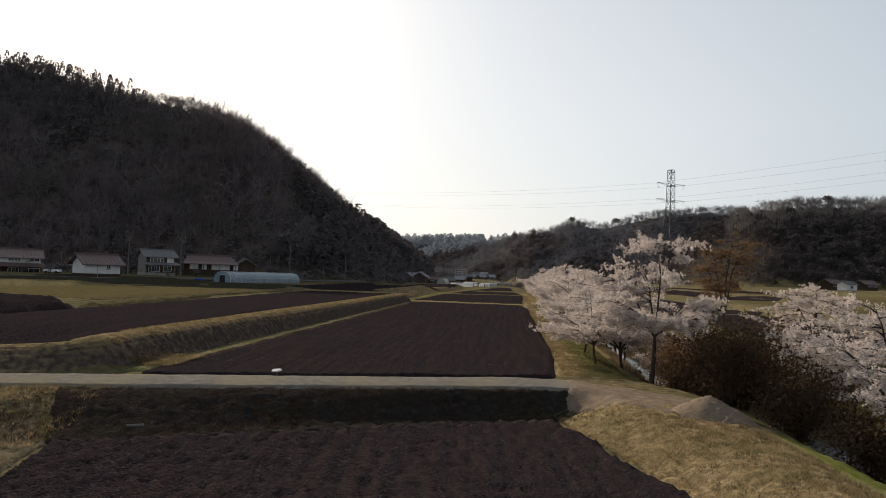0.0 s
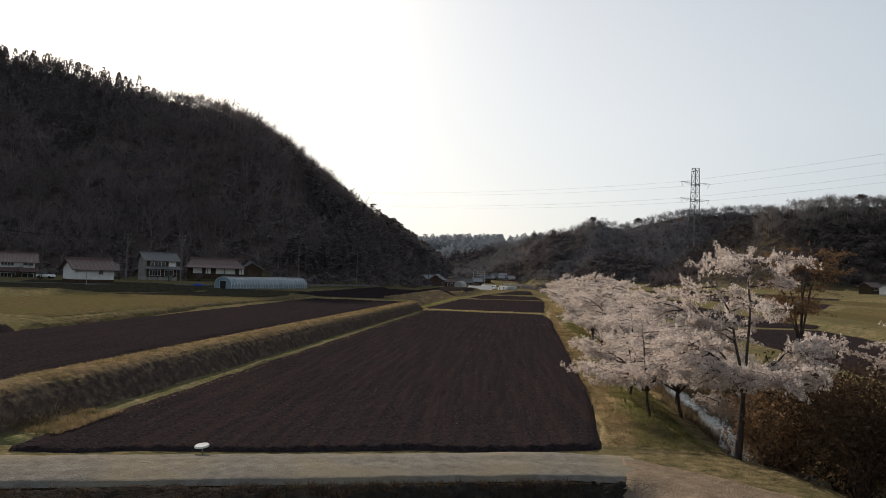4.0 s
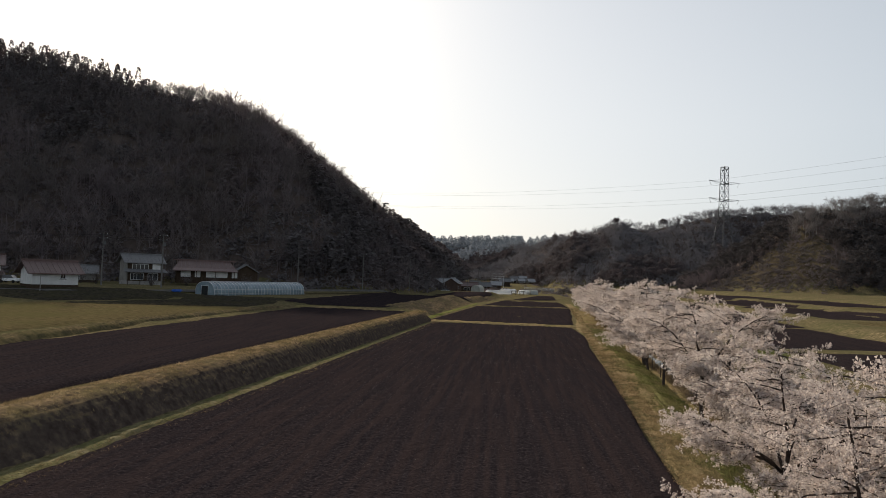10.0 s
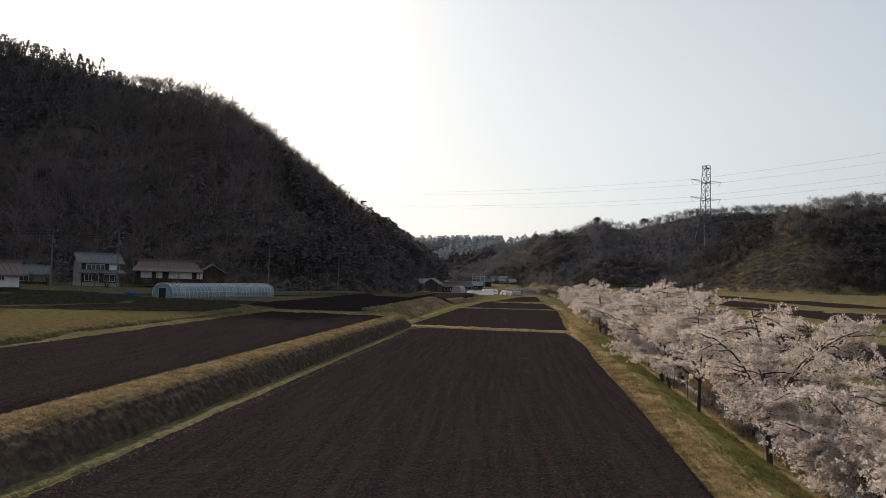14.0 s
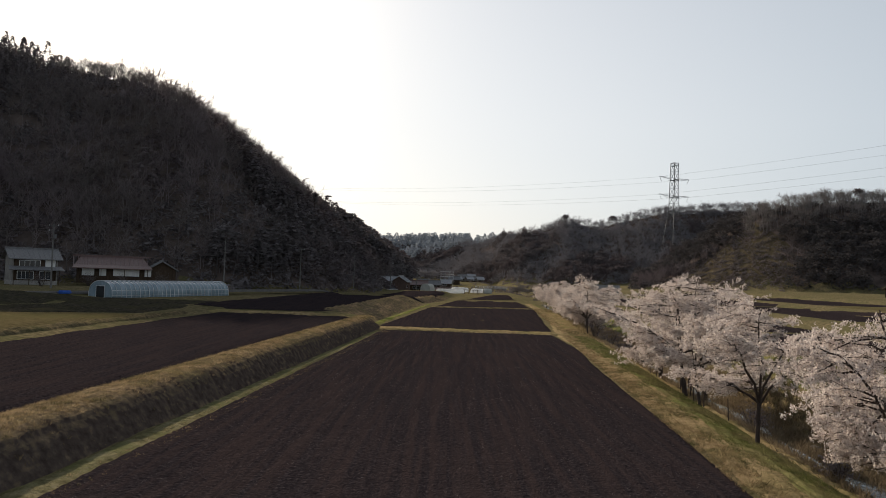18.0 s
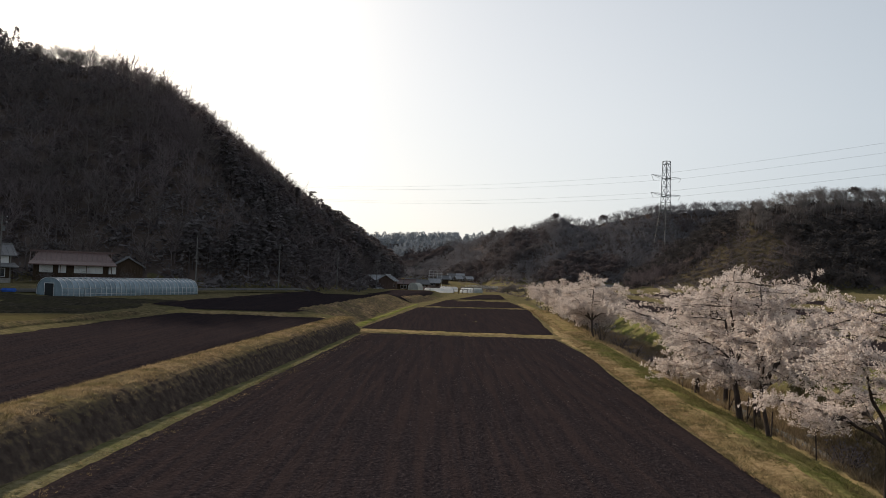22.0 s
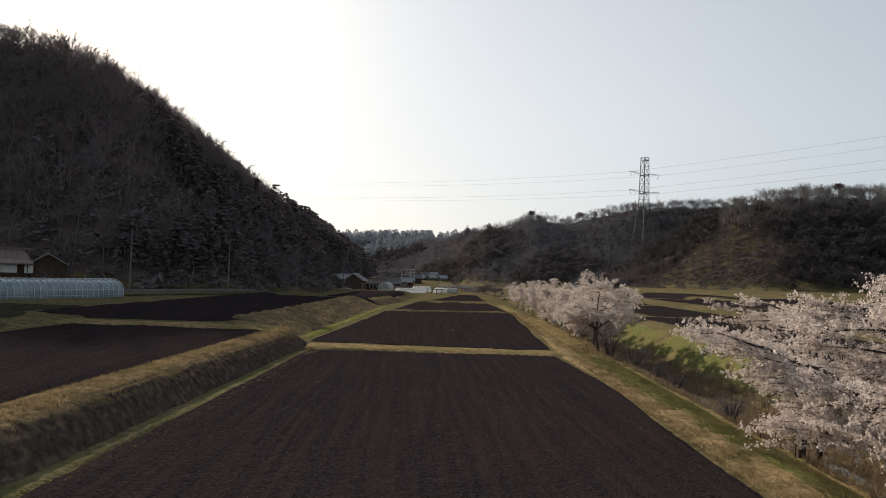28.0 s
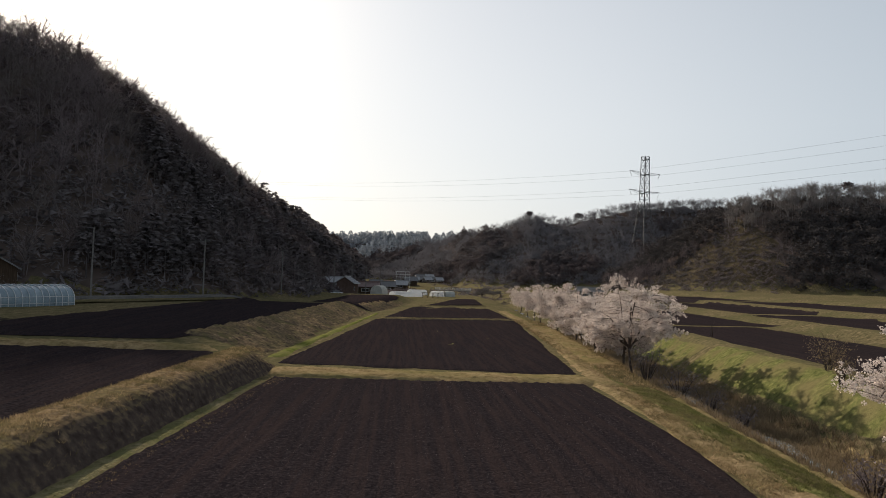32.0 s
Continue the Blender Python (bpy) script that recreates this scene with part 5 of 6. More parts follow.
house("house", ground_pose(162, 296, 22, 0.3), 7, 5, 2.4, 1.2, M_CEDAR, M_TILE_RED, "grey farm house beyond the river", 0.7, 1.0, [(1.5, 1.2, 2.2, 1.2), (4.3, 1.2, 2.0, 1.2)])
house("house", pose(57, 332, 2.0, 0, 0, -8), 8, 6, 2.4, 1.2, M_PLASTER2, M_PLASTER2, "white house with pale metal roof", 0.6, 0.0, [(1.2, 1.0, 2.2, 1.1), (5.5, 1.0, 2.6, 1.1)])
# hamlet at the valley's end
house("barn", pose(-15.2, 329, 0.9, 0, 0, 82), 8, 5.2, 4.0, 1.7, M_CLAY, M_TILE_PALE, "brown barn with pale tiled gable roof", 0.7, 0.0, [(2, 1.6, 1.2, 1.0)], category="barn")
house("house", pose(-25.5, 338, 1.0, 0, 0, 6), 7, 6, 3.4, 1.9, M_CEDAR, M_TILE_PALE, "dark timber house with pale tiled roof", 0.8, 0.0, [(2, 1.0, 2.4, 1.3)])
house("shed", pose(-14.0, 341, 0.9, 0, 0, 4), 6.5, 5, 2.8, 1.3, M_CEDAR, M_TILE_RED, "dark timber shed with a rusty brown roof", 0.6, 0.0, [(1, 1.0, 2.4, 1.1)], category="shed")
rack = new("drying_rack")
rack.matrix_basis = pose(6.8, 326, at_land(8, 327), 0, 0, 3)
for k in range(4):
    for yy in (0.0, 1.6):
        part("post", box(k * 1.6 - 0.05, yy - 0.05, -0.3, k * 1.6 + 0.05, yy + 0.05, 1.5), M_CEDAR, rack)
for yy in (0.0, 1.6):
    part("beam", box(-0.3, yy - 0.06, 1.5, 5.1, yy + 0.06, 1.64), M_CEDAR, rack)
tagged(rack, "low open drying rack of dark timber posts in the field", "rack")
house("house", pose(-8.0, 418, 0.9, 0, 0, 10), 5.4, 5, 2.3, 1.5, M_CEDAR, M_TILE_GREY, "dark valley house with layered grey tiled roof", 0.7, 0.6, [(1.2, 0.9, 2.2, 1.0)], False, (2.1, 1.2, 0.4))
house("house", pose(-2.6, 430, 1.4, 0, 0, -8), 5.2, 5, 2.4, 1.6, M_CEDAR, M_TILE_PALE, "valley house with pale grey tiled roof", 0.7, 0.6, [(1.2, 1.0, 2.0, 1.0)])
house("house", pose(-13.6, 440, 1.4, 0, 0, 14), 5.4, 5, 2.3, 1.5, M_PLASTER2, M_TILE_GREY, "small valley house with grey tiled roof", 0.7, 0.6, [(1.2, 1.0, 2.0, 1.0)])
house("house", pose(2.5, 520, 2.6, 0, 0, 10), 7, 6, 2.8, 1.8, M_CEDAR, M_TILE_GREY, "dark valley house with a grey tiled roof", 0.7, 0.6, [(1.2, 1.0, 2.2, 1.0)])
for x, y, rot, w, hh in ((9, 640, 12, 5, 2.2), (14, 646, -16, 5.5, 2.4), (18.5, 638, 20, 5, 2.3), (23, 650, 4, 5.5, 2.5), (12, 668, -10, 6, 4.2), (27, 644, 14, 5, 2.2), (20, 672, 8, 6, 4.4), (5, 655, -5, 5, 2.4)):
    house("house", ground_pose(x, y, rot, 0.2), w, 5, hh, 1.7, M_PLASTER2 if hh < 2.4 else M_PLASTER, M_TILE_PALE if rot > 5 else M_TILE_GREY, "distant valley house with grey tiled roof", 0.7, 0.7, [(0.8, 0.9, 1.6, 1.0), (3.2, 0.9, 1.4, 1.0)])
house("house", ground_pose(146, 291, 26, 0.3), 6, 5, 2.6, 1.3, M_CEDAR, M_TILE_RED, "dark farm house with tiled roof beyond the river", 0.7, 1.0, [(1.5, 1.2, 2.2, 1.2)])


# ---- poles and cables ----
def cable(points, sag, radius=0.02, name="cable", label="thin black overhead cable", cat="cable"):
    pts = []
    for a, b in zip(points, points[1:]):
        a, b = Vector(a), Vector(b)
        for k in range(13):
            t = k / 12
            pts.append(a.lerp(b, t) - Vector((0, 0, 4 * sag * t * (1 - t))))
    v, f = tube(pts, [radius] * len(pts), 4)
    return tagged(put(name, np_mesh(name, np.array([tuple(p) for p in v]), np.array(f)), M_WIRE), label, cat)


def utility_pole(x, y, top, arms=1, transformer=False):
    z0 = at_land(x, y)
    ob = new("utility_pole")
    ob.matrix_basis = pose(x, y, z0, 0, 0, rng.uniform(-10, 10))
    h = top - z0
    bm = bmesh.new()
    bar(bm, (0, 0, -0.5), (0, 0, h), 0.17, 0.1, 10)
    part("pole", bm, M_POLE, ob)
    for k in range(arms):
        zz = h - 0.4 - 0.9 * k
        arm = part("crossarm", box(-0.9, -0.05, zz - 0.05, 0.9, 0.05, zz + 0.05), M_STEEL, ob)
        for xx in (-0.8, 0.0, 0.8):
            bm = bmesh.new()
            bar(bm, (xx, 0, zz + 0.05), (xx, 0, zz + 0.25), 0.05, 0.035, 6)
            part("insulator", bm, M_PLASTER, arm)
    if transformer:
        bm = bmesh.new()
        bar(bm, (0.35, 0, h - 2.6), (0.35, 0, h - 1.8), 0.24, 0.24, 10)
        part("transformer", bm, M_STEEL, ob)
    return tagged(ob, "grey concrete utility pole with crossarms" if arms else "bare slender grey pole", "pole", "utility poles along the lane")


POLES = [(-96, 150, 13.3, 2), (-84, 185.5, 14.2, 2), (-70.2, 184.6, 14.2, 2), (-51.6, 223.5, 13.8, 0), (-36.5, 235.5, 13.0, 1), (-26.5, 261.5, 12.4, 0), (-20.5, 322, 11.6, 1), (-16, 336, 11.0, 1), (-8, 375, 11, 1), (-11.6, 339, 10.4, 1)]
for k, p in enumerate(POLES):
    utility_pole(*p, transformer=k in (1, 2))
for k in (0, 1):
    cable([(-135, 140 + k * 0.8, 13.0), (-96, 150 + k * 0.8, 12.9), (-84, 185.5, 13.8 - 0.4 * k), (-70.2, 184.6, 13.8 - 0.4 * k)], 0.6, 0.03)
cable([(-70.2, 184.6, 13.8), (-51.6, 223.5, 13.4), (-36.5, 235.5, 12.7), (-26.5, 261.5, 12.1), (-20.5, 322, 11.3), (-16, 336, 10.7), (-8, 375, 10.7)], 0.5, 0.02)
cable([(-84, 185.5, 11), (-76, 160, 6.2)], 0.4, 0.02)
tagged(part("sign_post", box(-0.04, -0.04, -0.3, 0.04, 0.04, 2.6), M_CONCRETE, None, "", pose(-72.4, 147, at_land(-72.4, 147))), "thin pale post beside the lane", "post")


# ---- transmission tower ----
def transmission_tower(x, y, base, top, rot):
    ob = new("transmission_tower")
    ob.matrix_basis = pose(x, y, base, 0, 0, rot)
    h = top - base

    def half(z):
        t = z / h
        return np.interp(t, [0, 0.52, 1.0], [6.9, 2.75, 2.1])

    zs = [0, h * 0.16, h * 0.3, h * 0.42, h * 0.5, h * 0.58, h * 0.66, h * 0.74, h * 0.82, h * 0.91, h]
    for sx, sy in ((-1, -1), (1, -1), (1, 1), (-1, 1)):
        v, f = tube([Vector((sx * half(a), sy * half(a), a)) for a in zs], [0.24] * len(zs), 4)
        put("leg", np_mesh("leg", np.array([tuple(p) for p in v]), np.array(f)), M_STEEL, ob)
    for a, b in zip(zs, zs[1:]):
        bm = bmesh.new()
        ha, hb = half(a), half(b)
        for (ax, ay), (bx, by) in (((-1, -1), (1, -1)), ((1, -1), (1, 1)), ((1, 1), (-1, 1)), ((-1, 1), (-1, -1))):
            bar(bm, (ax * ha, ay * ha, a), (bx * hb, by * hb, b), 0.12, 0.12, 4)
            bar(bm, (bx * ha, by * ha, a), (ax * hb, ay * hb, b), 0.12, 0.12, 4)
            bar(bm, (ax * hb, ay * hb, b), (bx * hb, by * hb, b), 0.14, 0.14, 4)
        part("bracing", bm, M_STEEL, ob)
    for zz, reach in ((h * 0.66, 16.0), (h * 0.84, 16.0), (h * 0.985, 4.2)):
        for s in (-1, 1):
            bm = bmesh.new()
            w = half(zz)
            for yy in (-w, w):
                bar(bm, (s * w, yy, zz), (s * reach, 0, zz + 0.6), 0.12, 0.08, 4)
                bar(bm, (-s * w, yy, zz - 1.2), (s * w, yy, zz - 1.2), 0.3, 0.3, 4)
                bar(bm, (s * w, yy, zz - 2.0), (s * reach, 0, zz + 0.6), 0.11, 0.07, 4)
            arm = part("crossarm", bm, M_STEEL, ob)
            if zz < h * 0.95:
                bm = bmesh.new()
                bar(bm, (s * reach, 0, zz + 0.5), (s * (reach - 2.4), 0, zz - 3.4), 0.12, 0.12, 6)
                part("insulator", bm, M_STEEL, arm)
    return tagged(ob, "tall steel lattice power transmission tower on the wooded hill", "tower")


TX, TY, TB, TT = 180.5, 633, 26.0, 103.5
transmission_tower(TX, TY, TB, TT, 28)
ca, sa = math.cos(radians(28)), math.sin(radians(28))
for zz, reach in ((TB + (TT - TB) * 0.66, 15.5), (TB + (TT - TB) * 0.84, 15.5)):
    for s in (-1, 1):
        p = (TX + s * reach * ca, TY + s * reach * sa, zz)
        cable([p, (430 + s * reach * ca, 340 + s * reach * sa, zz + 22)], 3.0, 0.045, label="sagging high-voltage power line")
        cable([p, (-420 + s * reach * ca, 1050 + s * reach * sa, zz + 45)], 16.0, 0.045, label="sagging high-voltage power line")


# ---- steel trellis in the hamlet ----
trellis = new("steel_trellis")
trellis.matrix_basis = pose(-2.6, 490, at_land(1, 490), 0, 0, 0)
for xx in (0.0, 2.5, 4.9, 7.3):
    bm = bmesh.new()
    bar(bm, (xx, 0, -0.5), (xx, 0, 8.8), 0.13, 0.1, 6)
    part("post", bm, M_PALE_METAL, trellis)
for zz in (5.8, 7.2, 8.7):
    bm = bmesh.new()
    bar(bm, (-0.4, 0, zz), (7.7, 0, zz), 0.09, 0.09, 6)
    part("crossbar", bm, M_PALE_METAL, trellis)
tagged(trellis, "tall pale steel trellis frame behind the valley houses", "frame")


# ---- bridge and parked cars ----
bridge = new("bridge")
bridge.matrix_basis = pose(15, 420, 1.1, 0, 0, -4)
part("deck", box(0, 0, 0.6, 16, 4, 1.1), M_CONCRETE, bridge)
for k in range(9):
    part("railing_post", box(k * 1.95, -0.1, 1.1, k * 1.95 + 0.14, 0.1, 2.0), M_PALE_METAL, bridge)
for zz in (1.45, 1.85):
    part("rail", box(0, -0.06, zz, 16, 0.06, zz + 0.1), M_PALE_METAL, bridge)
for x in (1, 7.4, 14):
    part("pier", box(x, 0.4, -4, x + 1.2, 3.6, 0.6), M_CONCRETE, bridge)
tagged(bridge, "low concrete bridge with pale metal railings", "bridge")


def parked_car(x, y, rot, label):
    ob = new("car")
    ob.matrix_basis = ground_pose(x, y, rot, 0.05)
    bm = box(-1.9, -0.8, 0.35, 1.9, 0.8, 0.95, 0.12)
    part("body", bm, M_CAR, ob)
    bm = bmesh.new()
    prof = [(-1.5, 0.95), (-1.2, 1.55), (0.5, 1.6), (1.15, 0.95)]
    a = [bm.verts.new((x_, -0.7 + 0.08 * (z > 1), z)) for x_, z in prof]
    b = [bm.verts.new((x_, 0.7 - 0.08 * (z > 1), z)) for x_, z in prof]
    bm.faces.new(a)
    bm.faces.new(b[::-1])
    for k in range(4):
        bm.faces.new((a[k], b[k], b[(k + 1) % 4], a[(k + 1) % 4]))
    bmesh.ops.recalc_face_normals(bm, faces=bm.faces[:])
    part("cabin", bm, M_WINDOW, ob, "dark glazed cabin")
    for sx in (-1.2, 1.2):
        for sy in (-0.78, 0.78):
            bm = bmesh.new()
            bar(bm, (sx, sy - 0.1, 0.3), (sx, sy + 0.1, 0.3), 0.3, 0.3, 14)
            part("wheel", bm, M_TYRE, ob)
    return tagged(ob, label, "car")


parked_car(-19.6, 322, 20, "white car parked by the hillside lane")
parked_car(-98, 176, 5, "white car parked beside the house")

# white marker at the field's edge
bm = bmesh.new()
bmesh.ops.create_cone(bm, cap_ends=True, segments=24, radius1=0.27, radius2=0.25, depth=0.06)
lid = tagged(part("marker_disc", bm, M_PLASTER, None, "", pose(-9.1, 40.8, 0.42, 6, -5, 0)), "round white marker disc on a short stake by the track", "marker")
bm = bmesh.new()
bar(bm, (0, 0, -0.5), (0, 0, 0.02), 0.025, 0.025, 6)
part("stake", bm, M_POLE, lid)


# ---- shrubs, reeds, grass and clods ----
def thicket(x, y, s, mat, label, name="shrub", seed=0, n=900):
    """A dense shrub of stems and small leaves."""
    ob = new(name)
    ob.matrix_basis = ground_pose(x, y, seed * 57)
    g = np.random.default_rng(seed)
    stems = []
    for k in range(16):
        az, r = g.uniform(0, 6.28), s * g.uniform(0.25, 0.6)
        e = Vector((math.cos(az) * r, math.sin(az) * r, s * g.uniform(0.6, 1.1)))
        stems.append(tube([Vector((math.cos(az) * 0.1, math.sin(az) * 0.1, -0.2)), e * 0.5 + Vector((0, 0, s * 0.1)), e], [0.04, 0.025, 0.006], 4))
    v, f = join([(np.array([tuple(p) for p in a]), np.array(b)) for a, b in stems])
    put("stem", np_mesh("stem", v, f), M_BARK, ob)
    vs = []
    for k in range(n):
        a = stems[int(g.integers(0, len(stems)))][0][-1]
        c = np.array(a) * g.uniform(0.45, 1.05) + g.normal(0, 0.16 * s, 3)
        c[2] = max(c[2], 0.1)
        d1, d2 = g.normal(0, 0.035 + 0.006 * s, 3), g.normal(0, 0.035 + 0.006 * s, 3)
        vs += [c - d1, c + d2, c + d1]
    put("leaves", np_mesh("leaves", np.array(vs), np.arange(len(vs)).reshape(-1, 3)), mat, ob)
    return tagged(ob, label, "shrub")


for k, (x, y, s, mat) in enumerate([(15.5, 44, 4.6, M_BRUSH), (17.5, 47.5, 5.2, M_BRUSH), (16.5, 52, 4.4, M_BRUSH), (14.4, 41, 3.4, M_BRUSH), (18.5, 41.5, 4.8, M_BRUSH), (19.5, 54, 4.6, M_BRUSH), (16.0, 36.5, 3.0, M_BRUSH), (17.5, 33, 3.0, M_BRUSH), (13.2, 45.8, 2.8, M_BUD), (14.2, 47.6, 2.8, M_BUD)]):
    thicket(x, y, s, mat, "tangled brown thicket on the river bank" if mat is M_BRUSH else "bronze-leaved shrub at the cherry's foot", seed=k + 1, n=5200)
for k, (x, y, s) in enumerate([(20.0, 158.5, 2.6), (21.0, 154, 2.6), (22.0, 151, 2.2), (18.1, 127, 1.5), (18.9, 129.5, 0.9), (21.4, 143, 0.8), (22.6, 147, 1.5), (17.0, 100, 1.6), (15.5, 88, 1.2), (31.5, 152, 2.4), (30.0, 148, 1.8)]):
    thicket(x, y, s, M_BARE if k < 9 else M_REED, "leafless grey shrub on the stream bank" if k < 9 else "pale dry reed clump on the slope", seed=k + 30, n=700)
brown = cherry(71, 10.5, 2.6, M_BUD, 0.6, 0.8, 0.15)
brown.matrix_basis = pose(24, 68, at_land(24, 68))
tagged(brown, "slender tree in bronze young leaf across the river", "tree")


def blade_shape(seed, n=5, wide=0.06):
    g = np.random.default_rng(seed)
    vs = []
    for k in range(n):
        a, b = g.uniform(0, 6.28), g.uniform(0, 6.28)
        o = np.array([g.normal(0, .35), g.normal(0, .35), 0])
        s = np.array([math.cos(a), math.sin(a), 0]) * wide
        t = np.array([math.cos(b) * 0.5, math.sin(b) * 0.5, g.uniform(0.6, 1.0)])
        vs += [o - s, o + s, o + t]
    return np.array(vs), np.arange(len(vs)).reshape(-1, 3)


BLADES = [blade_shape(s) for s in range(6)]


def along(n, u0, u1, y0, y1, keep=None):
    u, y = rng.uniform(u0, u1, n), rng.uniform(y0, y1, n)
    x = u + shear(y)
    return x, y


x, y = along(52000, 6.6, 10.9, 45, 150)
h = land(x, y) + np.interp(x - shear(y), [6.6, 7.2, 8.6, 9.4], [0.1, 0.17, 0.14, 0.06])
dry = (x - shear(y)) < 7.7 + 0.5 * wave(x, y, 2.0, 5) + 0.5 * rng.random(len(x))
for sel, mat, what in ((dry, M_BLADE, "short straw-coloured grass along the field's edge"), (~dry, M_BLADE_GREEN, "short fresh green grass on the verge")):
    scatter("grass_tufts", BLADES, x[sel], y[sel], h[sel], rng.uniform(0.05, 0.12, sel.sum()) * np.where(rng.random(sel.sum()) < 0.05, 2.2, 1.0), mat, what, "grass", 1.2, 0.3)
x, y = along(9000, 7.0, 12.5, 150, 230)
scatter("grass_tufts", BLADES, x, y, land(x, y) + 0.06, rng.uniform(0.12, 0.3, len(x)), M_BLADE, "short mixed green and straw grass on the verge", "grass", 1.0, 0.3)
x, y = along(40000, -20.7, -15.2, 47, 155)
off = -(x - shear(y)) - 17.0
keep = rng.random(len(x)) < np.interp(off, [-1.2, 0.0, 0.2, 0.9, 1.3, 1.7, 3.0], [0.35, 0.35, 0.08, 0.08, 0.35, 0.9, 1.0])
x, y, off = x[keep], y[keep], off[keep]
h = np.interp(off, [-1.8, 0, 0.12, 0.42, 0.78, 1.2, 1.6, 2.2, 2.9, 3.6, 4.2], [0.14, 0.1, 0.1, 0.5, 0.98, 1.37, 1.55, 1.63, 1.6, 1.48, 1.15])
scatter("grass_tufts", BLADES, x, y, h, rng.uniform(0.08, 0.2, len(x)) * np.where(off < 0.4, 0.5, 1.0), M_BLADE, "dry tufted grass on the field bank's crest and foot", "grass", 1.0, 0.3)
x, y = along(3200, -21, -15.2, 42.5, 47)
scatter("grass_tufts", BLADES, x, y, land(x, y) + 0.2, rng.uniform(0.08, 0.24, len(x)), M_BLADE, "dry tufted grass on the end of the field bank", "grass", 1.0, 0.3)
x, y = rng.uniform(4.5, 13, 16000), rng.uniform(16, 38.5, 16000)
ok = (x > 5.4 + 0.22 * (36 - y)) & ~((x > 5.5 + 0.8 * (39 - y)) & (y > 33.5) & (rng.random(len(x)) < 0.9))
x, y = x[ok], y[ok]
scatter("grass_tufts", BLADES, x, y, land(x, y) + 0.08, rng.uniform(0.06, 0.18, len(x)), M_BLADE, "short ochre grass beside the lower field", "grass", 1.0, 0.3)
x = rng.uniform(-18, 4.5, 5000)
t = rng.uniform(0, 1, 5000)
y = ROAD_NEAR(x) - 0.3 - t * (2.4 + 0.25 * np.clip(-x, 0, 16))
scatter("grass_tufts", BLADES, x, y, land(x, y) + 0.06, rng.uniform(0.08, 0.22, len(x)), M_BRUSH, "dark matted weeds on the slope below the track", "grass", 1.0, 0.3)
u = np.concatenate([rng.uniform(11.8, 14.6, 14000), rng.uniform(15.9, 20.0, 20000)])
y = rng.uniform(57, 235, len(u))
x = u + shear(y)
scatter("reeds", BLADES, x, y, land(x, y), rng.uniform(0.25, 0.7, len(x)), M_REED, "pale dry reeds and straw along the stream", "reeds", 0.8, 0.4)
x, y = along(30000, -16.5, 5.8, 46, 150)
scatter("soil_clods", [bush_shape(s, 6, 0.4) for s in range(4)], x, y, np.full(len(x), 0.13), rng.uniform(0.04, 0.13, len(x)), M_CLOD, "small pale clods and stones on ploughed soil", "clods", 1.0)
x, y = rng.uniform(-14, 8, 16000), rng.uniform(16, 36, 16000)
ok = (y < 29.2 + 0.4 * (x + 14)) & (x < 5.0 + 0.22 * (36 - y)) & (x > -14.5)
scatter("soil_clods", [bush_shape(s, 6, 0.4) for s in range(4)], x[ok], y[ok], np.full(ok.sum(), -0.85), rng.uniform(0.04, 0.11, ok.sum()), M_CLOD, "small pale clods and stones on ploughed soil", "clods", 1.0)

x, y = rng.uniform(-22, -12.2, 9000), rng.uniform(13, 36, 9000)
ok = (x < -12.4 - 0.13 * (y - 13)) & (y < 36.5 + 0.2 * (x + 18)) & (wave(x, y, 1.6, 2) > -0.35)
scatter("grass_tufts", BLADES, x[ok], y[ok], land(x[ok], y[ok]) + 0.08, rng.uniform(0.08, 0.24, ok.sum()), M_BLADE, "pale straw tufts on the slope beside the lower field", "grass", 1.0, 0.4)
x, y = rng.normal(4.4, 0.9, 420), rng.normal(37.9, 0.45, 420)
scatter("rubble", [bush_shape(s, 9, 0.5) for s in range(4)], x, y, land(x, y) + 0.12, rng.uniform(0.1, 0.28, len(x)), M_FACE, "dark rubble and clods heaped at the field's corner", "rubble", 1.2)
x, y = spread_points(9000, 95, 230, 400, 500, lambda x, y: SLOPE_AT(x, y))
scatter("slope_scrub", BUSHES, x, y, land(x, y) - 0.1, rng.uniform(0.6, 2.2, len(x)), M_BARE, "low brown scrub on the open slope", "scrub", 1.4)

sap = new("sapling")
sap.matrix_basis = pose(36.5, 184, at_land(36.5, 184))
bm = bmesh.new()
bar(bm, (0, 0, -0.2), (0.05, 0, 1.6), 0.05, 0.02, 6)
bar(bm, (0.03, 0, 1.0), (0.5, 0.1, 1.9), 0.02, 0.008, 5)
part("stem", bm, M_BARK, sap)
bm = bmesh.new()
bar(bm, (0.25, 0.1, -0.2), (0.2, 0.1, 1.2), 0.04, 0.04, 6)
part("stake", bm, M_CEDAR, sap)
tagged(sap, "thin bare sapling tied to a stake on the slope", "tree")


def stone_mesh(seed):
    g = np.random.default_rng(seed)
    bm = bmesh.new()
    bmesh.ops.create_icosphere(bm, subdivisions=2, radius=1)
    for v in bm.verts:
        v.co *= 1 + 0.28 * noise.noise(v.co * 1.3 + Vector((seed * 7, 0, 0)))
        v.co.z *= 0.55
    me = bpy.data.meshes.new("stone")
    bm.to_mesh(me)
    bm.free()
    me.materials.append(M_CONCRETE)
    return me


STONES = [stone_mesh(k) for k in range(4)]
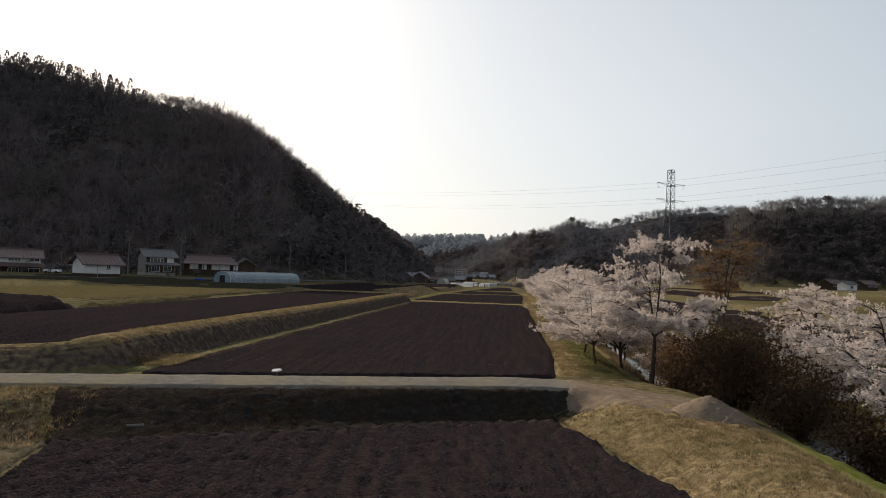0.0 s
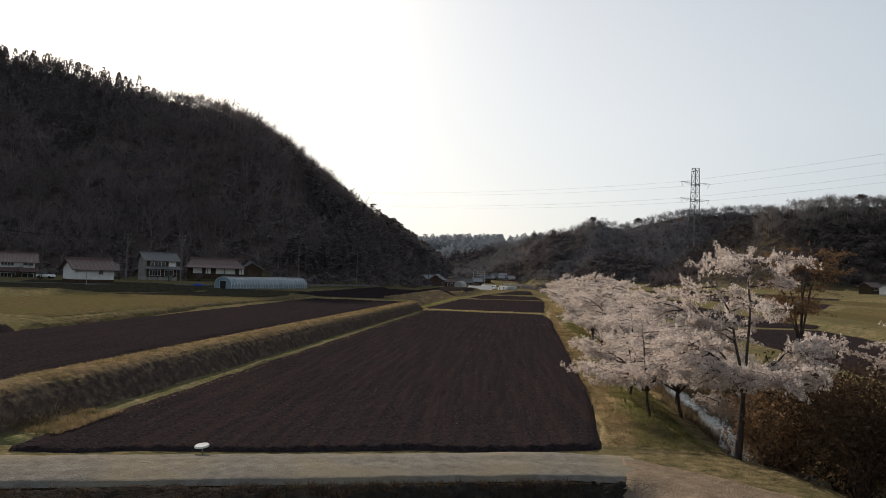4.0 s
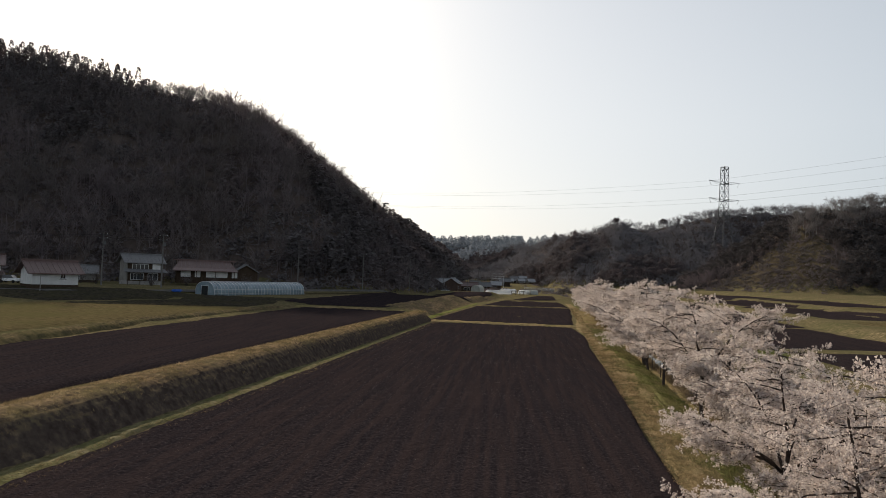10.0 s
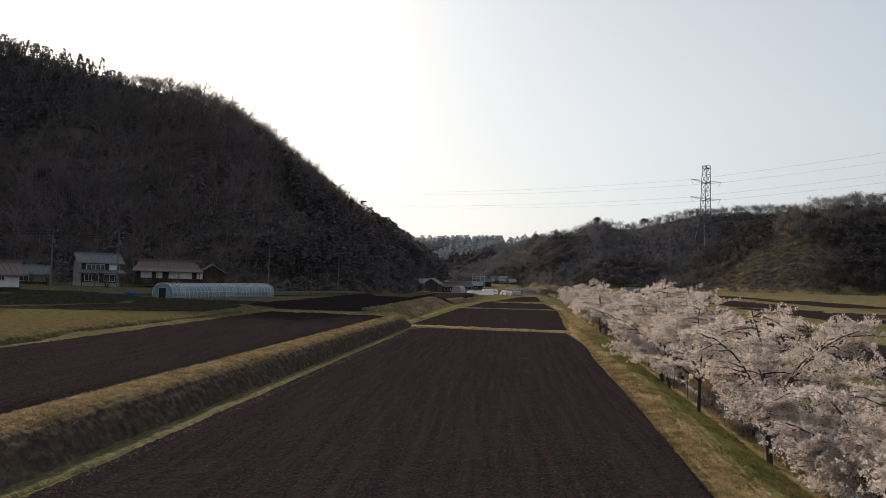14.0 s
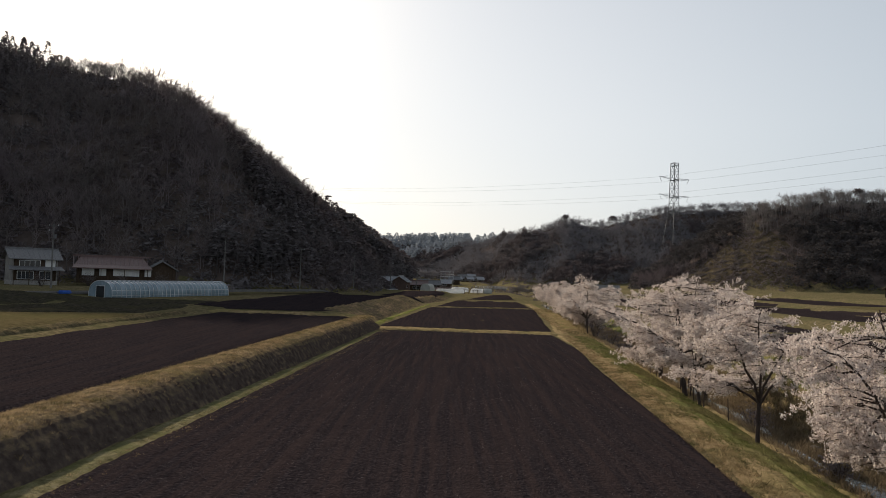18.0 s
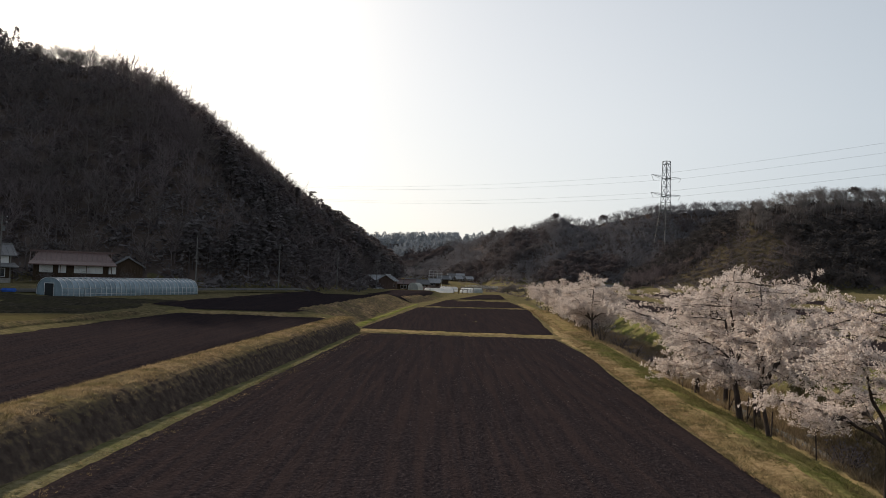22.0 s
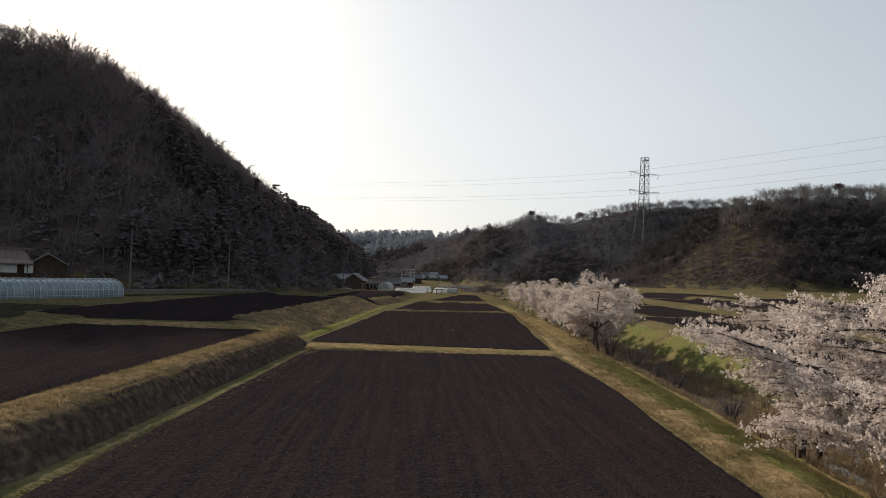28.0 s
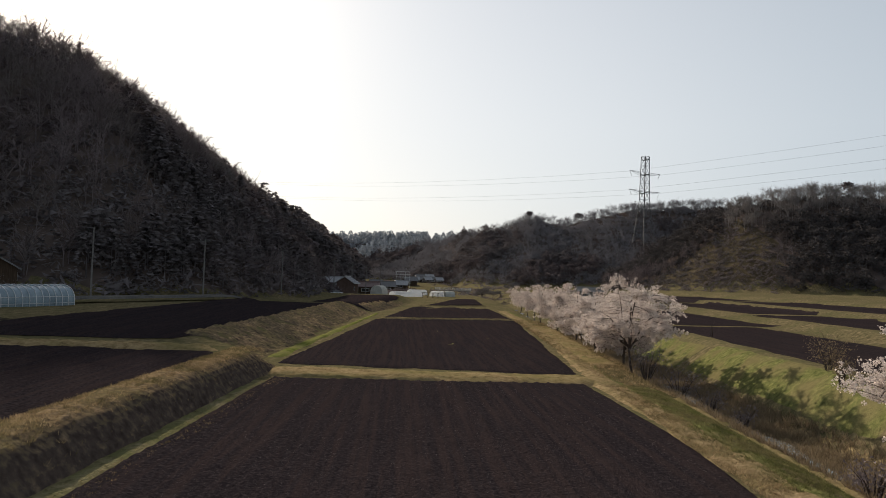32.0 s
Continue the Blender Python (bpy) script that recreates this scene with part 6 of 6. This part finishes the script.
for k in range(70):
    y = float(rng.uniform(48, 165))
    u = 15.4 + float(rng.choice([-1, 1])) * float(rng.uniform(0.7, 2.2))
    x = u + float(shear(y))
    r = float(rng.uniform(0.18, 0.5))
    st = put("stone", STONES[k % 4], None, None, "", pose(x, y, at_land(x, y) + r * 0.15, 0, 0, float(rng.uniform(0, 360))) @ Matrix.Diagonal((r, r * 0.8, r, 1)))
    tagged(st, "rounded grey river stone in the stream bed", "stone", "stones in the stream")

for k, (x, y, size) in enumerate([(-76, 192, 2.4), (-90, 194, 2.8), (-95, 196, 3.2), (-74, 206, 2.4), (-68, 207, 2.2), (-84, 205, 2.4), (-104, 174, 3.0), (-111, 172, 2.4), (-93, 166, 2.8), (-61, 212, 2.8), (-40, 330, 3.0), (-28, 326, 2.6), (-6, 348, 2.4), (0, 362, 2.6)]):
    thicket(x, y, size, M_CONIFER, "dense dark evergreen garden shrub beside the houses", seed=k + 60, n=700)

pipe = new("drain_pipe")
pipe.matrix_basis = pose(-12.1, 30.9, -0.55, 0, 0, 14)
bm = bmesh.new()
bar(bm, (-0.3, 0, 0), (0.3, 0, 0.02), 0.05, 0.05, 10)
part("tube", bm, M_POLE, pipe)
bm = bmesh.new()
bar(bm, (0.26, 0, 0.018), (0.34, 0, 0.022), 0.065, 0.065, 10)
part("collar", bm, M_POLE, pipe)
tagged(pipe, "short pale drain pipe at the foot of the slope", "pipe")

# wooden props and rails under the cherries at the stream's edge
fence = new("stake_fence")
STAKES = [(16.2, 110.6, 1.5), (15.9, 108.7, 1.7), (15.7, 107.0, 1.5), (15.5, 105.6, 1.6), (15.4, 103.6, 1.3)]
fence.matrix_basis = pose(15.8, 107, at_land(15.8, 107))
heads = []
for k, (x, y, h) in enumerate(STAKES):
    foot_ = Vector((x - 15.8, y - 107, at_land(x, y) - at_land(15.8, 107)))
    head = foot_ + Vector((0.08 * (-1) ** k, 0.05, h))
    heads.append((foot_, head))
    bm = bmesh.new()
    bar(bm, foot_ - Vector((0, 0, 0.3)), head, 0.04, 0.032, 7)
    part("stake", bm, M_BARK, fence)
for k, ((f0, h0), (f1, h1)) in enumerate(zip(heads, heads[1:])):
    bm = bmesh.new()
    bar(bm, h0 - Vector((0, 0, 0.08)), h1 - Vector((0, 0, 0.25 - 0.1 * (k % 2))), 0.028, 0.025, 6)
    part("rail", bm, M_REED, fence)
for k in (0, 2):
    bm = bmesh.new()
    bar(bm, heads[k][0] + Vector((0, 0, 0.15)), heads[k + 1][1] - Vector((0, 0, 0.3)), 0.025, 0.022, 6)
    part("brace", bm, M_BARK, fence)
tagged(fence, "rough fence of dark stakes and pale rails beneath the cherry trees", "fence")
for k, (x, y) in enumerate([(16.6, 119.6), (17.0, 121.4), (16.4, 117.2), (15.2, 99.0)]):
    bm = bmesh.new()
    bar(bm, (0, 0, -0.3), (0.06 * (-1) ** k, 0.03, 1.3 + 0.15 * (k % 3)), 0.032, 0.026, 6)
    tagged(part("stake", bm, M_BARK, None, "", pose(x, y, at_land(x, y))), "dark wooden stake at the stream's edge", "stake", "stakes along the stream")
for x, y, s_, rot in ((42, 430, 1.0, 30), (50, 433, 0.9, 120), (34, 402, 1.0, 210)):
    t_ = cherry(90 + rot, 7.5, 4.6, M_BARE_PALE, 0.35)
    t_.matrix_basis = pose(x, y, at_land(x, y), 0, 0, rot) @ Matrix.Diagonal((s_, s_, s_, 1))
    tagged(t_, "leafless pale grey tree by the far fields", "tree")

# hedges and brambles round the hamlet and its fields
x, y = rng.uniform(-16, 62, 900), rng.uniform(372, 640, 900)
ok = (right_depth(x, y) < 2) & (left_depth(x, y) < 0) & (wave(x, y, 14, 3) > 0.12)
scatter("hedges", BUSHES, x[ok], y[ok], land(x[ok], y[ok]) - 0.1, rng.uniform(0.8, 2.6, ok.sum()), M_BARE, "brown hedges and brambles around the hamlet fields", "hedge", 1.6)
